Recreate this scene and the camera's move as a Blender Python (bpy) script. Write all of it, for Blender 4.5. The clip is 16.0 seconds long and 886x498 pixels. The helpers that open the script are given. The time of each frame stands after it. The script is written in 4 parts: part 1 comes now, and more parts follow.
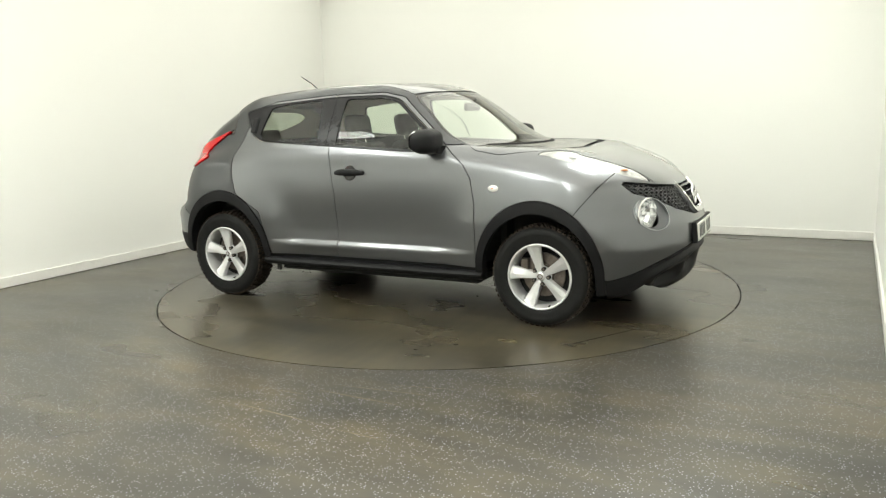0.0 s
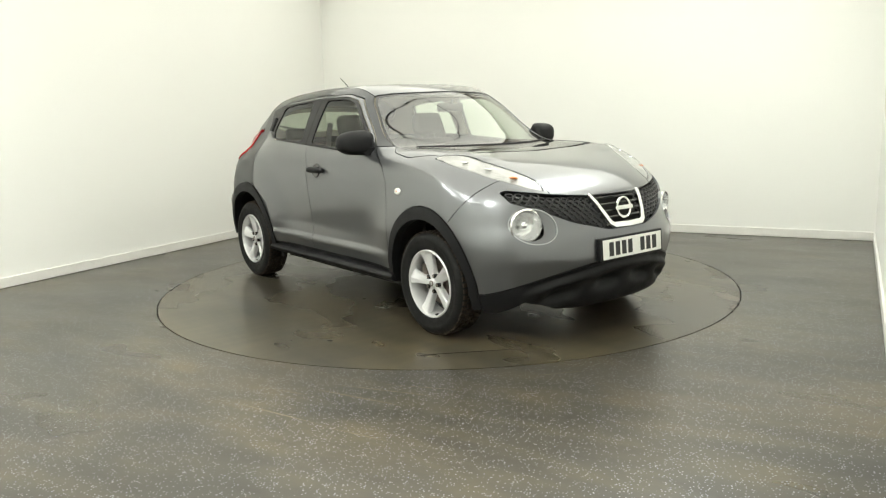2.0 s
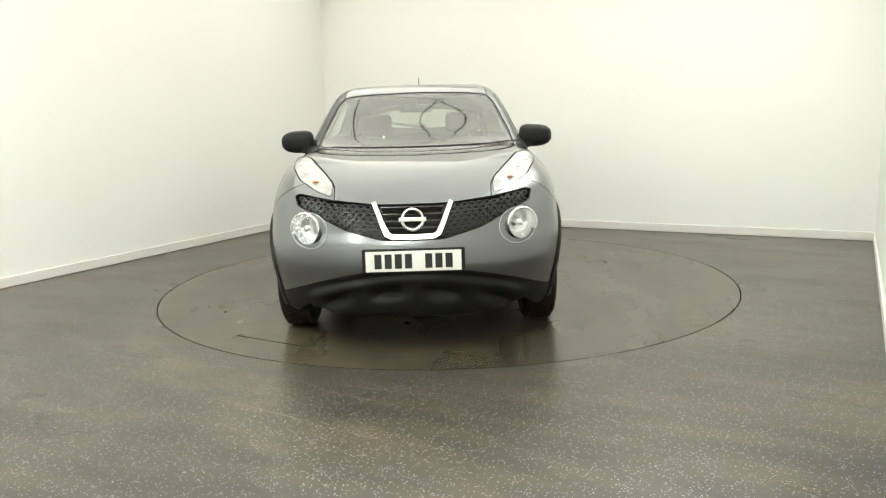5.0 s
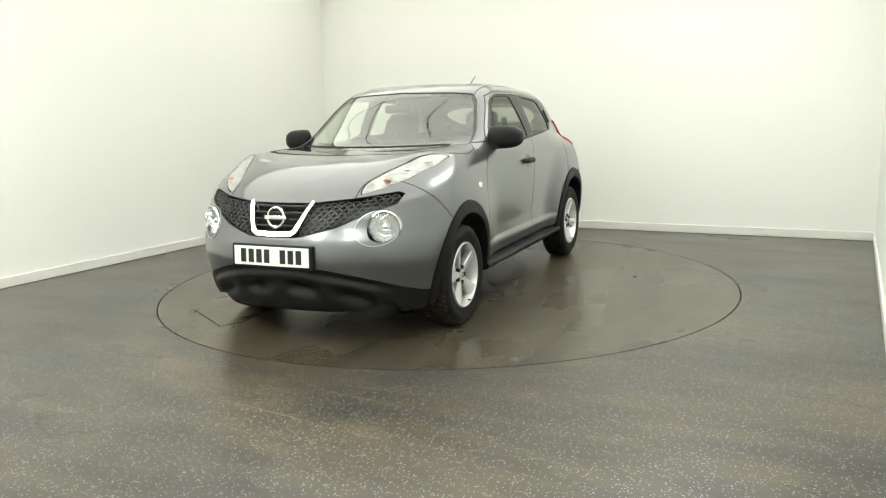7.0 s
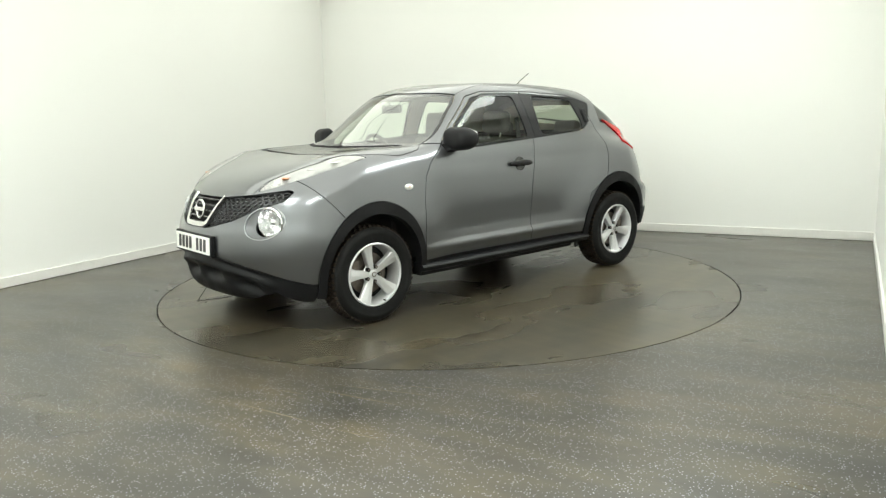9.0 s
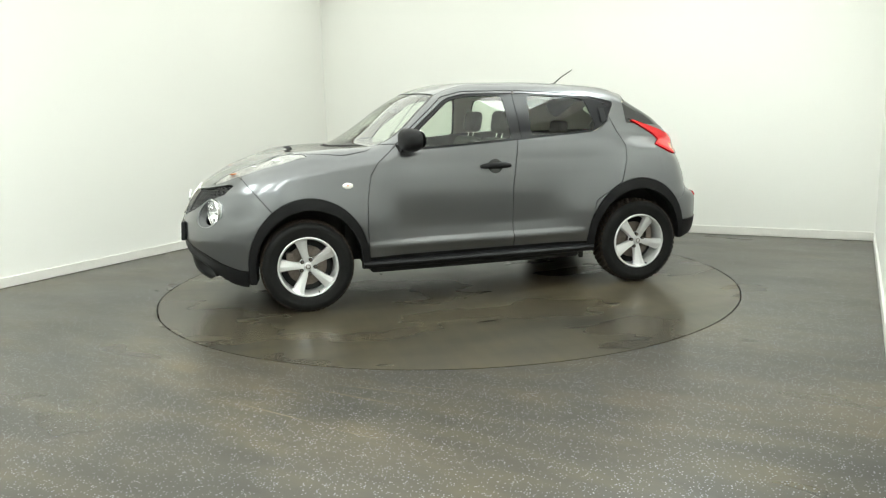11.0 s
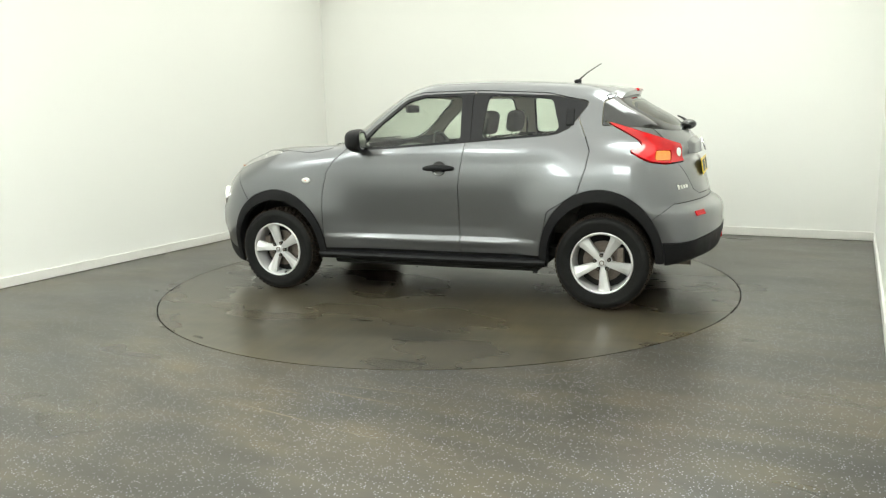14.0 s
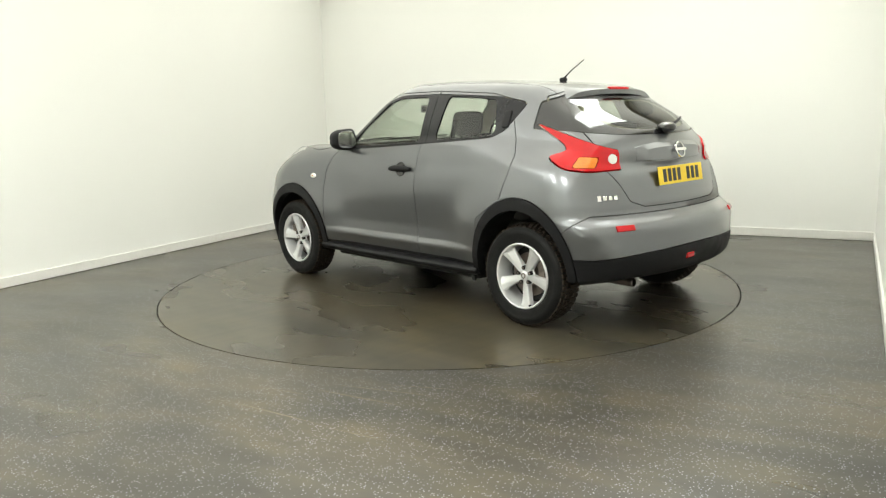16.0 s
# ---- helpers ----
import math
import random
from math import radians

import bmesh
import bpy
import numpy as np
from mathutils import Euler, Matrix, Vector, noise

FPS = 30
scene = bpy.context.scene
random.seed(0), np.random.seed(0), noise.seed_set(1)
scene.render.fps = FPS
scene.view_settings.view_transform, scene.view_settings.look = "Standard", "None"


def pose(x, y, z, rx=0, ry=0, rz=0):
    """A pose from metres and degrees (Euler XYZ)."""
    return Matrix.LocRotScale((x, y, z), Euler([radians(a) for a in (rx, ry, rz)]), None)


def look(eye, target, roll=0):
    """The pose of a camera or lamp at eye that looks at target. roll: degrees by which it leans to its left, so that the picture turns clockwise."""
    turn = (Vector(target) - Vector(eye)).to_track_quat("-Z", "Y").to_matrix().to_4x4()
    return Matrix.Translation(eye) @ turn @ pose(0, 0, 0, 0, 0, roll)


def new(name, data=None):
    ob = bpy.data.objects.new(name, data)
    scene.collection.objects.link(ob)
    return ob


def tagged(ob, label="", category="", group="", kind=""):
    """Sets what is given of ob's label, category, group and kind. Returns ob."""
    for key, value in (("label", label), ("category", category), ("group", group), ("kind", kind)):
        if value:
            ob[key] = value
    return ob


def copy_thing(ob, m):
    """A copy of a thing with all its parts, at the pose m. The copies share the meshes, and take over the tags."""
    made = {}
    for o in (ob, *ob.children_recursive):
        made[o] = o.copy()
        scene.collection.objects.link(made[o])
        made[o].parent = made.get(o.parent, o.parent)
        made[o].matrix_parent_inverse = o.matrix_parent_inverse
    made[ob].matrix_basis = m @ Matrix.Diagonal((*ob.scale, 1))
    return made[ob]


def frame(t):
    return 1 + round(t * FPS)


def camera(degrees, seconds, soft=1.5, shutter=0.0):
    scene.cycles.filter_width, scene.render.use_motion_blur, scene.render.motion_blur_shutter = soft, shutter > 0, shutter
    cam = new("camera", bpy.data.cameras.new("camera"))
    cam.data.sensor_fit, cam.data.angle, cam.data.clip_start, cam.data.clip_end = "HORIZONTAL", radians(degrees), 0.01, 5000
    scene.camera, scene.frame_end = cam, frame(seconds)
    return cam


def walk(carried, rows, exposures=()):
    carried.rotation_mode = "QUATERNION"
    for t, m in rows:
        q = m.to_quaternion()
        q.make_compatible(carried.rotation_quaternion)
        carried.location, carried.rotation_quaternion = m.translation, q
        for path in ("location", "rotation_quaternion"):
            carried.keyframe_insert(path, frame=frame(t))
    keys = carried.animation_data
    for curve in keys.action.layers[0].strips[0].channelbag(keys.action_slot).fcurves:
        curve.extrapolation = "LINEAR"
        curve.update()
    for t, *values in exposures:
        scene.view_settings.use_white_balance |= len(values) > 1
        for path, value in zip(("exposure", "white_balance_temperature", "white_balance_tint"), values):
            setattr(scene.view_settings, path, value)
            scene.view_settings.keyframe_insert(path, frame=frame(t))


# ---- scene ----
cam = camera(60.12, 16.0, 1.25)
EYE = look((0.0, -6.09, 1.326), (-0.0303, -0.1808, 0.2866), -1.684)
walk(cam, [(0.0, EYE), (16.0, EYE)], [(0.0, 0.0, 6500, 10), (4.0, 0.0, 6500, 10), (7.0, 0.0, 6420, 9), (9.0, 0.0, 6260, 8), (12.5, 0.0, 6190, 7), (14.0, 0.0, 6300, 8), (16.0, 0.0, 6480, 10)])

world = bpy.data.worlds.new("world")
scene.world = world
world.use_nodes = True
world.node_tree.nodes["Background"].inputs[0].default_value = (0.8, 0.85, 1.0, 1)
world.node_tree.nodes["Background"].inputs[1].default_value = 0.1
GLOW = 1.8  # unseen ceiling panels, added as soft fill
LAMP = 14.5  # unseen strips, added round the edges of the room for brightness


# ---- materials ----
def mat(name, color, rough=0.5, metal=0.0, coat=0.0, spec=0.5, bump=0.0, scale=60.0, vary=0.0, big=2.0, rvary=0.0, coat_rough=0.03):
    """A principled material with fine grain, large-scale variation and relief."""
    m = bpy.data.materials.new(name)
    m.use_nodes = True
    nt = m.node_tree
    b = nt.nodes["Principled BSDF"]
    b.inputs["Base Color"].default_value = (*color, 1)
    b.inputs["Roughness"].default_value = rough
    b.inputs["Metallic"].default_value = metal
    b.inputs["Coat Weight"].default_value = coat
    b.inputs["Coat Roughness"].default_value = coat_rough
    b.inputs["Specular IOR Level"].default_value = spec
    tc = nt.nodes.new("ShaderNodeTexCoord")

    def tex(s, detail=4.0):
        n = nt.nodes.new("ShaderNodeTexNoise")
        n.inputs["Scale"].default_value = s
        n.inputs["Detail"].default_value = detail
        nt.links.new(tc.outputs["Object"], n.inputs["Vector"])
        return n.outputs[0]

    if vary:
        a, c = tex(big), tex(scale)
        mix = nt.nodes.new("ShaderNodeMath")
        mix.operation = "ADD"
        nt.links.new(a, mix.inputs[0])
        nt.links.new(c, mix.inputs[1])
        r = nt.nodes.new("ShaderNodeMapRange")
        r.inputs["From Min"].default_value, r.inputs["From Max"].default_value = 0.6, 1.4
        r.inputs["To Min"].default_value, r.inputs["To Max"].default_value = 1 - vary, 1 + vary
        nt.links.new(mix.outputs[0], r.inputs["Value"])
        mul = nt.nodes.new("ShaderNodeVectorMath")
        mul.operation = "SCALE"
        mul.inputs[0].default_value = color
        nt.links.new(r.outputs[0], mul.inputs["Scale"])
        nt.links.new(mul.outputs[0], b.inputs["Base Color"])
    if rvary:
        r = nt.nodes.new("ShaderNodeMapRange")
        r.inputs["From Min"].default_value, r.inputs["From Max"].default_value = 0.3, 0.7
        r.inputs["To Min"].default_value, r.inputs["To Max"].default_value = rough - rvary, rough + rvary
        nt.links.new(tex(big * 2.3), r.inputs["Value"])
        nt.links.new(r.outputs[0], b.inputs["Roughness"])
    if bump:
        n = nt.nodes.new("ShaderNodeBump")
        n.inputs["Strength"].default_value = bump
        n.inputs["Distance"].default_value = 0.002
        nt.links.new(tex(scale * 2), n.inputs["Height"])
        nt.links.new(n.outputs[0], b.inputs["Normal"])
    return m


def clear(name, tint, gloss=0.06, rough=0.0):
    """Thin clear sheet: light goes straight through, tinted, with a Fresnel gloss."""
    m = bpy.data.materials.new(name)
    m.use_nodes = True
    nt = m.node_tree
    nt.nodes.clear()
    out = nt.nodes.new("ShaderNodeOutputMaterial")
    tr = nt.nodes.new("ShaderNodeBsdfTransparent")
    tr.inputs[0].default_value = (*tint, 1)
    gl = nt.nodes.new("ShaderNodeBsdfGlossy")
    gl.inputs["Roughness"].default_value = rough
    lw = nt.nodes.new("ShaderNodeLayerWeight")
    pw = nt.nodes.new("ShaderNodeMath")
    pw.operation = "POWER"
    pw.inputs[1].default_value = 4.5
    nt.links.new(lw.outputs["Facing"], pw.inputs[0])
    fr = nt.nodes.new("ShaderNodeMath")
    fr.operation = "MULTIPLY_ADD"
    fr.inputs[1].default_value, fr.inputs[2].default_value = 0.9, gloss
    nt.links.new(pw.outputs[0], fr.inputs[0])
    mx = nt.nodes.new("ShaderNodeMixShader")
    nt.links.new(fr.outputs[0], mx.inputs[0])
    nt.links.new(tr.outputs[0], mx.inputs[1])
    nt.links.new(gl.outputs[0], mx.inputs[2])
    nt.links.new(mx.outputs[0], out.inputs[0])
    return m


def glow(name, color, strength):
    m = bpy.data.materials.new(name)
    m.use_nodes = True
    b = m.node_tree.nodes["Principled BSDF"]
    b.inputs["Base Color"].default_value = (0.8, 0.8, 0.8, 1)
    b.inputs["Emission Color"].default_value = (*color, 1)
    b.inputs["Emission Strength"].default_value = strength
    return m


def floor_material(name, fleck=1.0, smear=0.0):
    """Worn grey-brown safety vinyl: stains, scuffs, and pale flecks set in the wear layer."""
    m = mat(name, (0.105, 0.095, 0.075), 0.3)
    nt = m.node_tree
    b = nt.nodes["Principled BSDF"]
    tc = nt.nodes.new("ShaderNodeTexCoord")

    def noise_tex(scale, detail, stretch=(1, 1, 1), distort=0.0):
        mp = nt.nodes.new("ShaderNodeMapping")
        mp.inputs["Scale"].default_value = stretch
        mp.inputs["Rotation"].default_value = (0, 0, 0.5)
        n = nt.nodes.new("ShaderNodeTexNoise")
        n.inputs["Scale"].default_value, n.inputs["Detail"].default_value = scale, detail
        n.inputs["Distortion"].default_value = distort
        nt.links.new(tc.outputs["Object"], mp.inputs[0])
        nt.links.new(mp.outputs[0], n.inputs["Vector"])
        return n.outputs[0]

    def ramp(src, stops):
        r = nt.nodes.new("ShaderNodeValToRGB")
        e = r.color_ramp.elements
        while len(e) < len(stops):
            e.new(0.5)
        for el, (p, c) in zip(e, stops):
            el.position, el.color = p, (*c, 1)
        nt.links.new(src, r.inputs[0])
        return r.outputs[0]

    def mix(kind, fac, a, c):
        n = nt.nodes.new("ShaderNodeMix")
        n.data_type, n.blend_type = "RGBA", kind
        for sock, v in ((n.inputs[0], fac), (n.inputs[6], a), (n.inputs[7], c)):
            if hasattr(v, "links"):
                nt.links.new(v, sock)
            elif isinstance(v, tuple):
                sock.default_value = (*v, 1)
            else:
                sock.default_value = v
        return n.outputs[2]

    base = ramp(noise_tex(0.7, 5, (1, 1.6, 1), 0.2), [(0.34, (0.034, 0.032, 0.028)), (0.5, (0.047, 0.042, 0.032)), (0.66, (0.072, 0.060, 0.039))])
    streak = ramp(noise_tex(2.0, 5, (1, 3.2, 1), 0.1), [(0.34, (0.66, 0.65, 0.64)), (0.50, (1.0, 0.99, 0.97)), (0.70, (1.5, 1.4, 1.1))])
    col = mix("MULTIPLY", 0.8, base, streak)
    if smear:
        mask = ramp(noise_tex(1.5, 4, (0.55, 2.2, 1), 0.1), [(0.36, (0, 0, 0)), (0.78, (1, 1, 1))])
        col = mix("MIX", mask, col, (0.085, 0.073, 0.050))
        wipe = ramp(noise_tex(3.1, 4, (4.5, 0.45, 1), 0.1), [(0.42, (0.72, 0.71, 0.70)), (0.64, (1.25, 1.2, 1.05))])
        col = mix("MULTIPLY", smear, col, wipe)
    vor = nt.nodes.new("ShaderNodeTexVoronoi")
    vor.inputs["Scale"].default_value = 90
    nt.links.new(tc.outputs["Object"], vor.inputs["Vector"])
    spots = ramp(vor.outputs["Distance"], [(0.0, (1, 1, 1)), (0.21, (1, 1, 1)), (0.29, (0, 0, 0))])
    pick = ramp(vor.outputs["Color"], [(0.46, (0, 0, 0)), (0.50, (1, 1, 1))])
    fl = mix("MULTIPLY", 1.0, spots, pick)
    tone = ramp(vor.outputs["Color"], [(0.6, (0.48, 0.50, 0.62)), (0.8, (0.60, 0.59, 0.62)), (1.0, (0.34, 0.38, 0.72))])
    sc = nt.nodes.new("ShaderNodeMath")
    sc.operation = "MULTIPLY"
    sc.inputs[1].default_value = 0.6 * fleck
    nt.links.new(fl, sc.inputs[0])
    col = mix("MIX", sc.outputs[0], col, tone)
    nt.links.new(col, b.inputs["Base Color"])
    rr = nt.nodes.new("ShaderNodeMapRange")
    rr.inputs["From Min"].default_value, rr.inputs["From Max"].default_value = 0.3, 0.7
    rr.inputs["To Min"].default_value, rr.inputs["To Max"].default_value = (0.25, 0.31) if smear else (0.26, 0.36)
    nt.links.new(noise_tex(0.8, 3, (1, 2, 1), 0.1), rr.inputs["Value"])
    nt.links.new(rr.outputs[0], b.inputs["Roughness"])
    bp = nt.nodes.new("ShaderNodeBump")
    bp.inputs["Strength"].default_value, bp.inputs["Distance"].default_value = 0.12, 0.001
    nt.links.new(noise_tex(140, 2), bp.inputs["Height"])
    nt.links.new(bp.outputs[0], b.inputs["Normal"])
    return m


PAINT = mat("grey_metallic_paint", (0.165, 0.170, 0.180), 0.28, 0.88, 0.9, vary=0.06, coat_rough=0.03, scale=900, big=1.5)
PLASTIC = mat("black_trim_plastic", (0.008, 0.008, 0.009), 0.50, spec=0.22, bump=0.15, scale=300, vary=0.2, big=4, rvary=0.08)
GLOSSBLACK = mat("gloss_black", (0.010, 0.010, 0.011), 0.12, coat=0.5, vary=0.1)
PILLAR = mat("pillar_film", (0.010, 0.010, 0.012), 0.25, spec=0.3, vary=0.1)
LINER = mat("dark_liner", (0.012, 0.012, 0.012), 0.85, vary=0.2)
RUBBER = mat("tyre_rubber", (0.008, 0.008, 0.008), 0.6, spec=0.2, bump=0.2, scale=120, vary=0.25, big=9, rvary=0.1)
TREADMUD = mat("dusty_tread_rubber", (0.026, 0.019, 0.014), 0.8, spec=0.2, bump=0.2, scale=120, vary=0.5, big=6)
GRILLE = mat("grille_plastic", (0.045, 0.045, 0.048), 0.25, vary=0.15)
ALLOY = mat("silver_alloy", (0.66, 0.66, 0.67), 0.32, 0.45, 0.4, vary=0.04, scale=300)
STEEL = mat("brake_steel", (0.20, 0.17, 0.15), 0.45, 0.9, vary=0.3, big=12)
CHROME = mat("satin_chrome", (0.80, 0.80, 0.79), 0.14, 1.0, vary=0.03)
REFLECTOR = mat("lamp_reflector", (0.90, 0.90, 0.90), 0.14, 0.8, vary=0.03)
LAMPWHITE = mat("silvered_lamp_housing", (0.46, 0.45, 0.43), 0.32, 0.35, vary=0.6, big=16, scale=60)
BEZEL = mat("lamp_bezel", (0.42, 0.43, 0.44), 0.3, 0.8, vary=0.05)
REDLENS = mat("red_lens", (0.50, 0.006, 0.009), 0.12, coat=0.25, spec=0.3, vary=0.12, big=14, scale=200)
AMBER = mat("amber_lens", (0.66, 0.19, 0.02), 0.12, coat=0.3, vary=0.12, big=30)
WHITELENS = mat("milky_lens", (0.78, 0.77, 0.74), 0.12, coat=1.0, vary=0.08, big=30)
PLATEWHITE = mat("plate_white", (0.80, 0.80, 0.76), 0.35, vary=0.04)
PLATEYELLOW = mat("plate_yellow", (0.82, 0.58, 0.02), 0.35, vary=0.04)
BLACKINK = mat("black_character", (0.012, 0.012, 0.012), 0.4, vary=0.1)
CLOTH = mat("seat_cloth", (0.06, 0.057, 0.052), 0.95, bump=0.4, scale=250, vary=0.25, big=8)
HEADLINER = mat("beige_headliner", (0.50, 0.46, 0.36), 0.95, bump=0.2, scale=200, vary=0.06)
DASH = mat("dashboard_plastic", (0.025, 0.025, 0.026), 0.6, bump=0.2, scale=260, vary=0.15)
GLASS = clear("window_glass", (0.82, 0.88, 0.81), 0.05)
SCREEN = clear("windscreen_glass", (0.84, 0.89, 0.82), 0.20)
DARKGLASS = clear("rear_window_glass", (0.45, 0.48, 0.42), 0.03)
LENS = clear("lamp_cover", (0.95, 0.96, 0.97), 0.04)
WALL = mat("white_painted_wall", (0.80, 0.80, 0.77), 0.75, bump=0.12, scale=180, vary=0.015, big=0.8)
CEIL = mat("cream_ceiling", (0.50, 0.45, 0.35), 0.85, bump=0.1, scale=90, vary=0.02)
SKIRT = mat("white_gloss_skirting", (0.72, 0.71, 0.68), 0.4, vary=0.04, big=3)
FLOOR = floor_material("safety_vinyl")
DISC = floor_material("turntable_vinyl", 0.0, 0.4)
SCUFF = mat("scuffed_vinyl", (0.17, 0.15, 0.10), 0.45, vary=0.5, big=20, scale=160)
SEAM = mat("seam_line", (0.012, 0.011, 0.010), 0.7, vary=0.3)
PANEL = glow("fill_panel_glow", (0.985, 0.985, 0.86), GLOW)
STRIP_FILL = glow("fill_strip_glow", (0.96, 1.0, 0.92), LAMP)
CLEARPLASTIC = mat("clip_white", (0.7, 0.7, 0.68), 0.4, vary=0.05)


# ---- mesh helpers ----
def part(name, bm, material, parent=None, label="", smooth=None):
    """Link a bmesh as one mesh object under a thing or a part."""
    bmesh.ops.recalc_face_normals(bm, faces=bm.faces)
    me = bpy.data.meshes.new(name)
    if smooth is not None:
        for f in bm.faces:
            f.smooth = True
        for e in bm.edges:
            if len(e.link_faces) == 2 and e.calc_face_angle(0) > radians(smooth):
                e.smooth = False
    bm.to_mesh(me)
    bm.free()
    me.materials.append(material)
    ob = new(name, me)
    if parent is not None:
        ob.parent = parent
    return tagged(ob, label) if label else ob


def box(bm, c, s, rot=(0, 0, 0), bevel=0.0, seg=2):
    m = Matrix.Translation(c) @ Euler([radians(a) for a in rot]).to_matrix().to_4x4() @ Matrix.Diagonal((*s, 1))
    r = bmesh.ops.create_cube(bm, size=1, matrix=m)
    if bevel:
        edges = list({e for v in r["verts"] for e in v.link_edges})
        bmesh.ops.bevel(bm, geom=edges, offset=bevel, segments=seg, affect="EDGES", profile=0.5)
    return bm


def boxed(c, s, rot=(0, 0, 0), bevel=0.0, seg=2):
    return box(bmesh.new(), c, s, rot, bevel, seg)


def lathe(bm, profile, n=48, axis="Y", c=(0, 0, 0)):
    """Turn a profile of (radius, along) about an axis through c."""
    rings = []
    for r, a in profile:
        row = []
        for i in range(n):
            w = 2 * math.pi * i / n
            p = (r * math.cos(w), a, r * math.sin(w)) if axis == "Y" else (a, r * math.cos(w), r * math.sin(w)) if axis == "X" else (r * math.cos(w), r * math.sin(w), a)
            row.append(bm.verts.new(Vector(p) + Vector(c)))
        rings.append(row)
    for p, q in zip(rings, rings[1:]):
        for i in range(n):
            bm.faces.new((p[i], p[(i + 1) % n], q[(i + 1) % n], q[i]))
    return bm


def tube(bm, pts, r, n=8):
    """A round bar along points."""
    pts = [Vector(p) for p in pts]
    rings = []
    for i, p in enumerate(pts):
        d = (pts[min(i + 1, len(pts) - 1)] - pts[max(i - 1, 0)]).normalized()
        q = d.to_track_quat("Z", "Y")
        rr = r[i] if isinstance(r, (list, tuple)) else r
        rings.append([bm.verts.new(p + q @ Vector((rr * math.cos(2 * math.pi * k / n), rr * math.sin(2 * math.pi * k / n), 0))) for k in range(n)])
    for a, b in zip(rings, rings[1:]):
        for k in range(n):
            bm.faces.new((a[k], a[(k + 1) % n], b[(k + 1) % n], b[k]))
    bm.faces.new(rings[0])
    bm.faces.new(rings[-1])
    return bm


# ---- the room: turned 28 degrees to the line of sight ----
TURN = -28.0
ROOM = pose(0, 0, 0, 0, 0, TURN)
LEFT, RIGHT, BACK, FRONT, HIGH = -3.36, 3.085, 3.01, -5.85, 3.2


def structure(name, bm, material, label=""):
    ob = part(name, bm, material)
    ob.matrix_world = ROOM
    return tagged(ob, label, kind="structure")


def ground():
    bm = bmesh.new()
    n, hole = 128, 2.2295
    inner = [bm.verts.new((hole * math.cos(2 * math.pi * i / n), hole * math.sin(2 * math.pi * i / n), 0)) for i in range(n)]
    outer = []
    for i in range(n):
        c, s = math.cos(2 * math.pi * i / n), math.sin(2 * math.pi * i / n)
        k = min((RIGHT if c > 0 else -LEFT) / max(abs(c), 1e-6), (BACK if s > 0 else -FRONT) / max(abs(s), 1e-6))
        outer.append(bm.verts.new((c * k, s * k, 0)))
    for i in range(n):
        j = (i + 1) % n
        bm.faces.new((inner[i], inner[j], outer[j], outer[i]))
    for x, y, a, b in ((RIGHT, BACK, 0, 90), (LEFT, BACK, 90, 180), (LEFT, FRONT, 180, 270), (RIGHT, FRONT, 270, 360)):
        v = bm.verts.new((x, y, 0))
        near = sorted(outer, key=lambda o: (o.co - v.co).length)[:2]
        if near[0].co.x != near[1].co.x and near[0].co.y != near[1].co.y:
            bm.faces.new((near[0], v, near[1]))
    lower = [bm.verts.new((v.co.x, v.co.y, -0.06)) for v in inner]
    for i in range(n):
        j = (i + 1) % n
        bm.faces.new((inner[j], inner[i], lower[i], lower[j]))
    floor = structure("floor", bm, FLOOR, "worn grey-brown safety vinyl floor with pale flecks")
    back = ROOM.inverted()
    for p, q, w in (((-1.08, -2.59), (-0.55, -2.93), 0.008), ((-0.55, -2.94), (-0.23, -3.13), 0.006), ((-0.67, -2.47), (-0.21, -2.73), 0.008), ((-0.60, -2.40), (-0.05, -2.62), 0.006),
                    ((-0.35, -2.42), (0.10, -2.55), 0.005), ((0.42, -2.36), (0.72, -2.30), 0.006), ((-0.95, -2.42), (-0.62, -2.58), 0.005)):
        a, c = back @ Vector((*p, 0.0008)), back @ Vector((*q, 0.0008))
        side = (c - a).cross(Vector((0, 0, 1))).normalized() * w
        s = bmesh.new()
        ring = [a, a.lerp(c, 0.3) + side * 0.6, a.lerp(c, 0.7) + side * 0.5, c, a.lerp(c, 0.6) - side * 0.5, a.lerp(c, 0.25) - side * 0.4]
        s.faces.new([s.verts.new(v) for v in ring])
        part("scuff", s, SCUFF, floor, "pale scuff mark")
    structure("floor_base", boxed(((LEFT + RIGHT) / 2, (BACK + FRONT) / 2, -0.09), (RIGHT - LEFT, BACK - FRONT, 0.06)), SEAM, "dark concrete pit base beneath the vinyl floor")


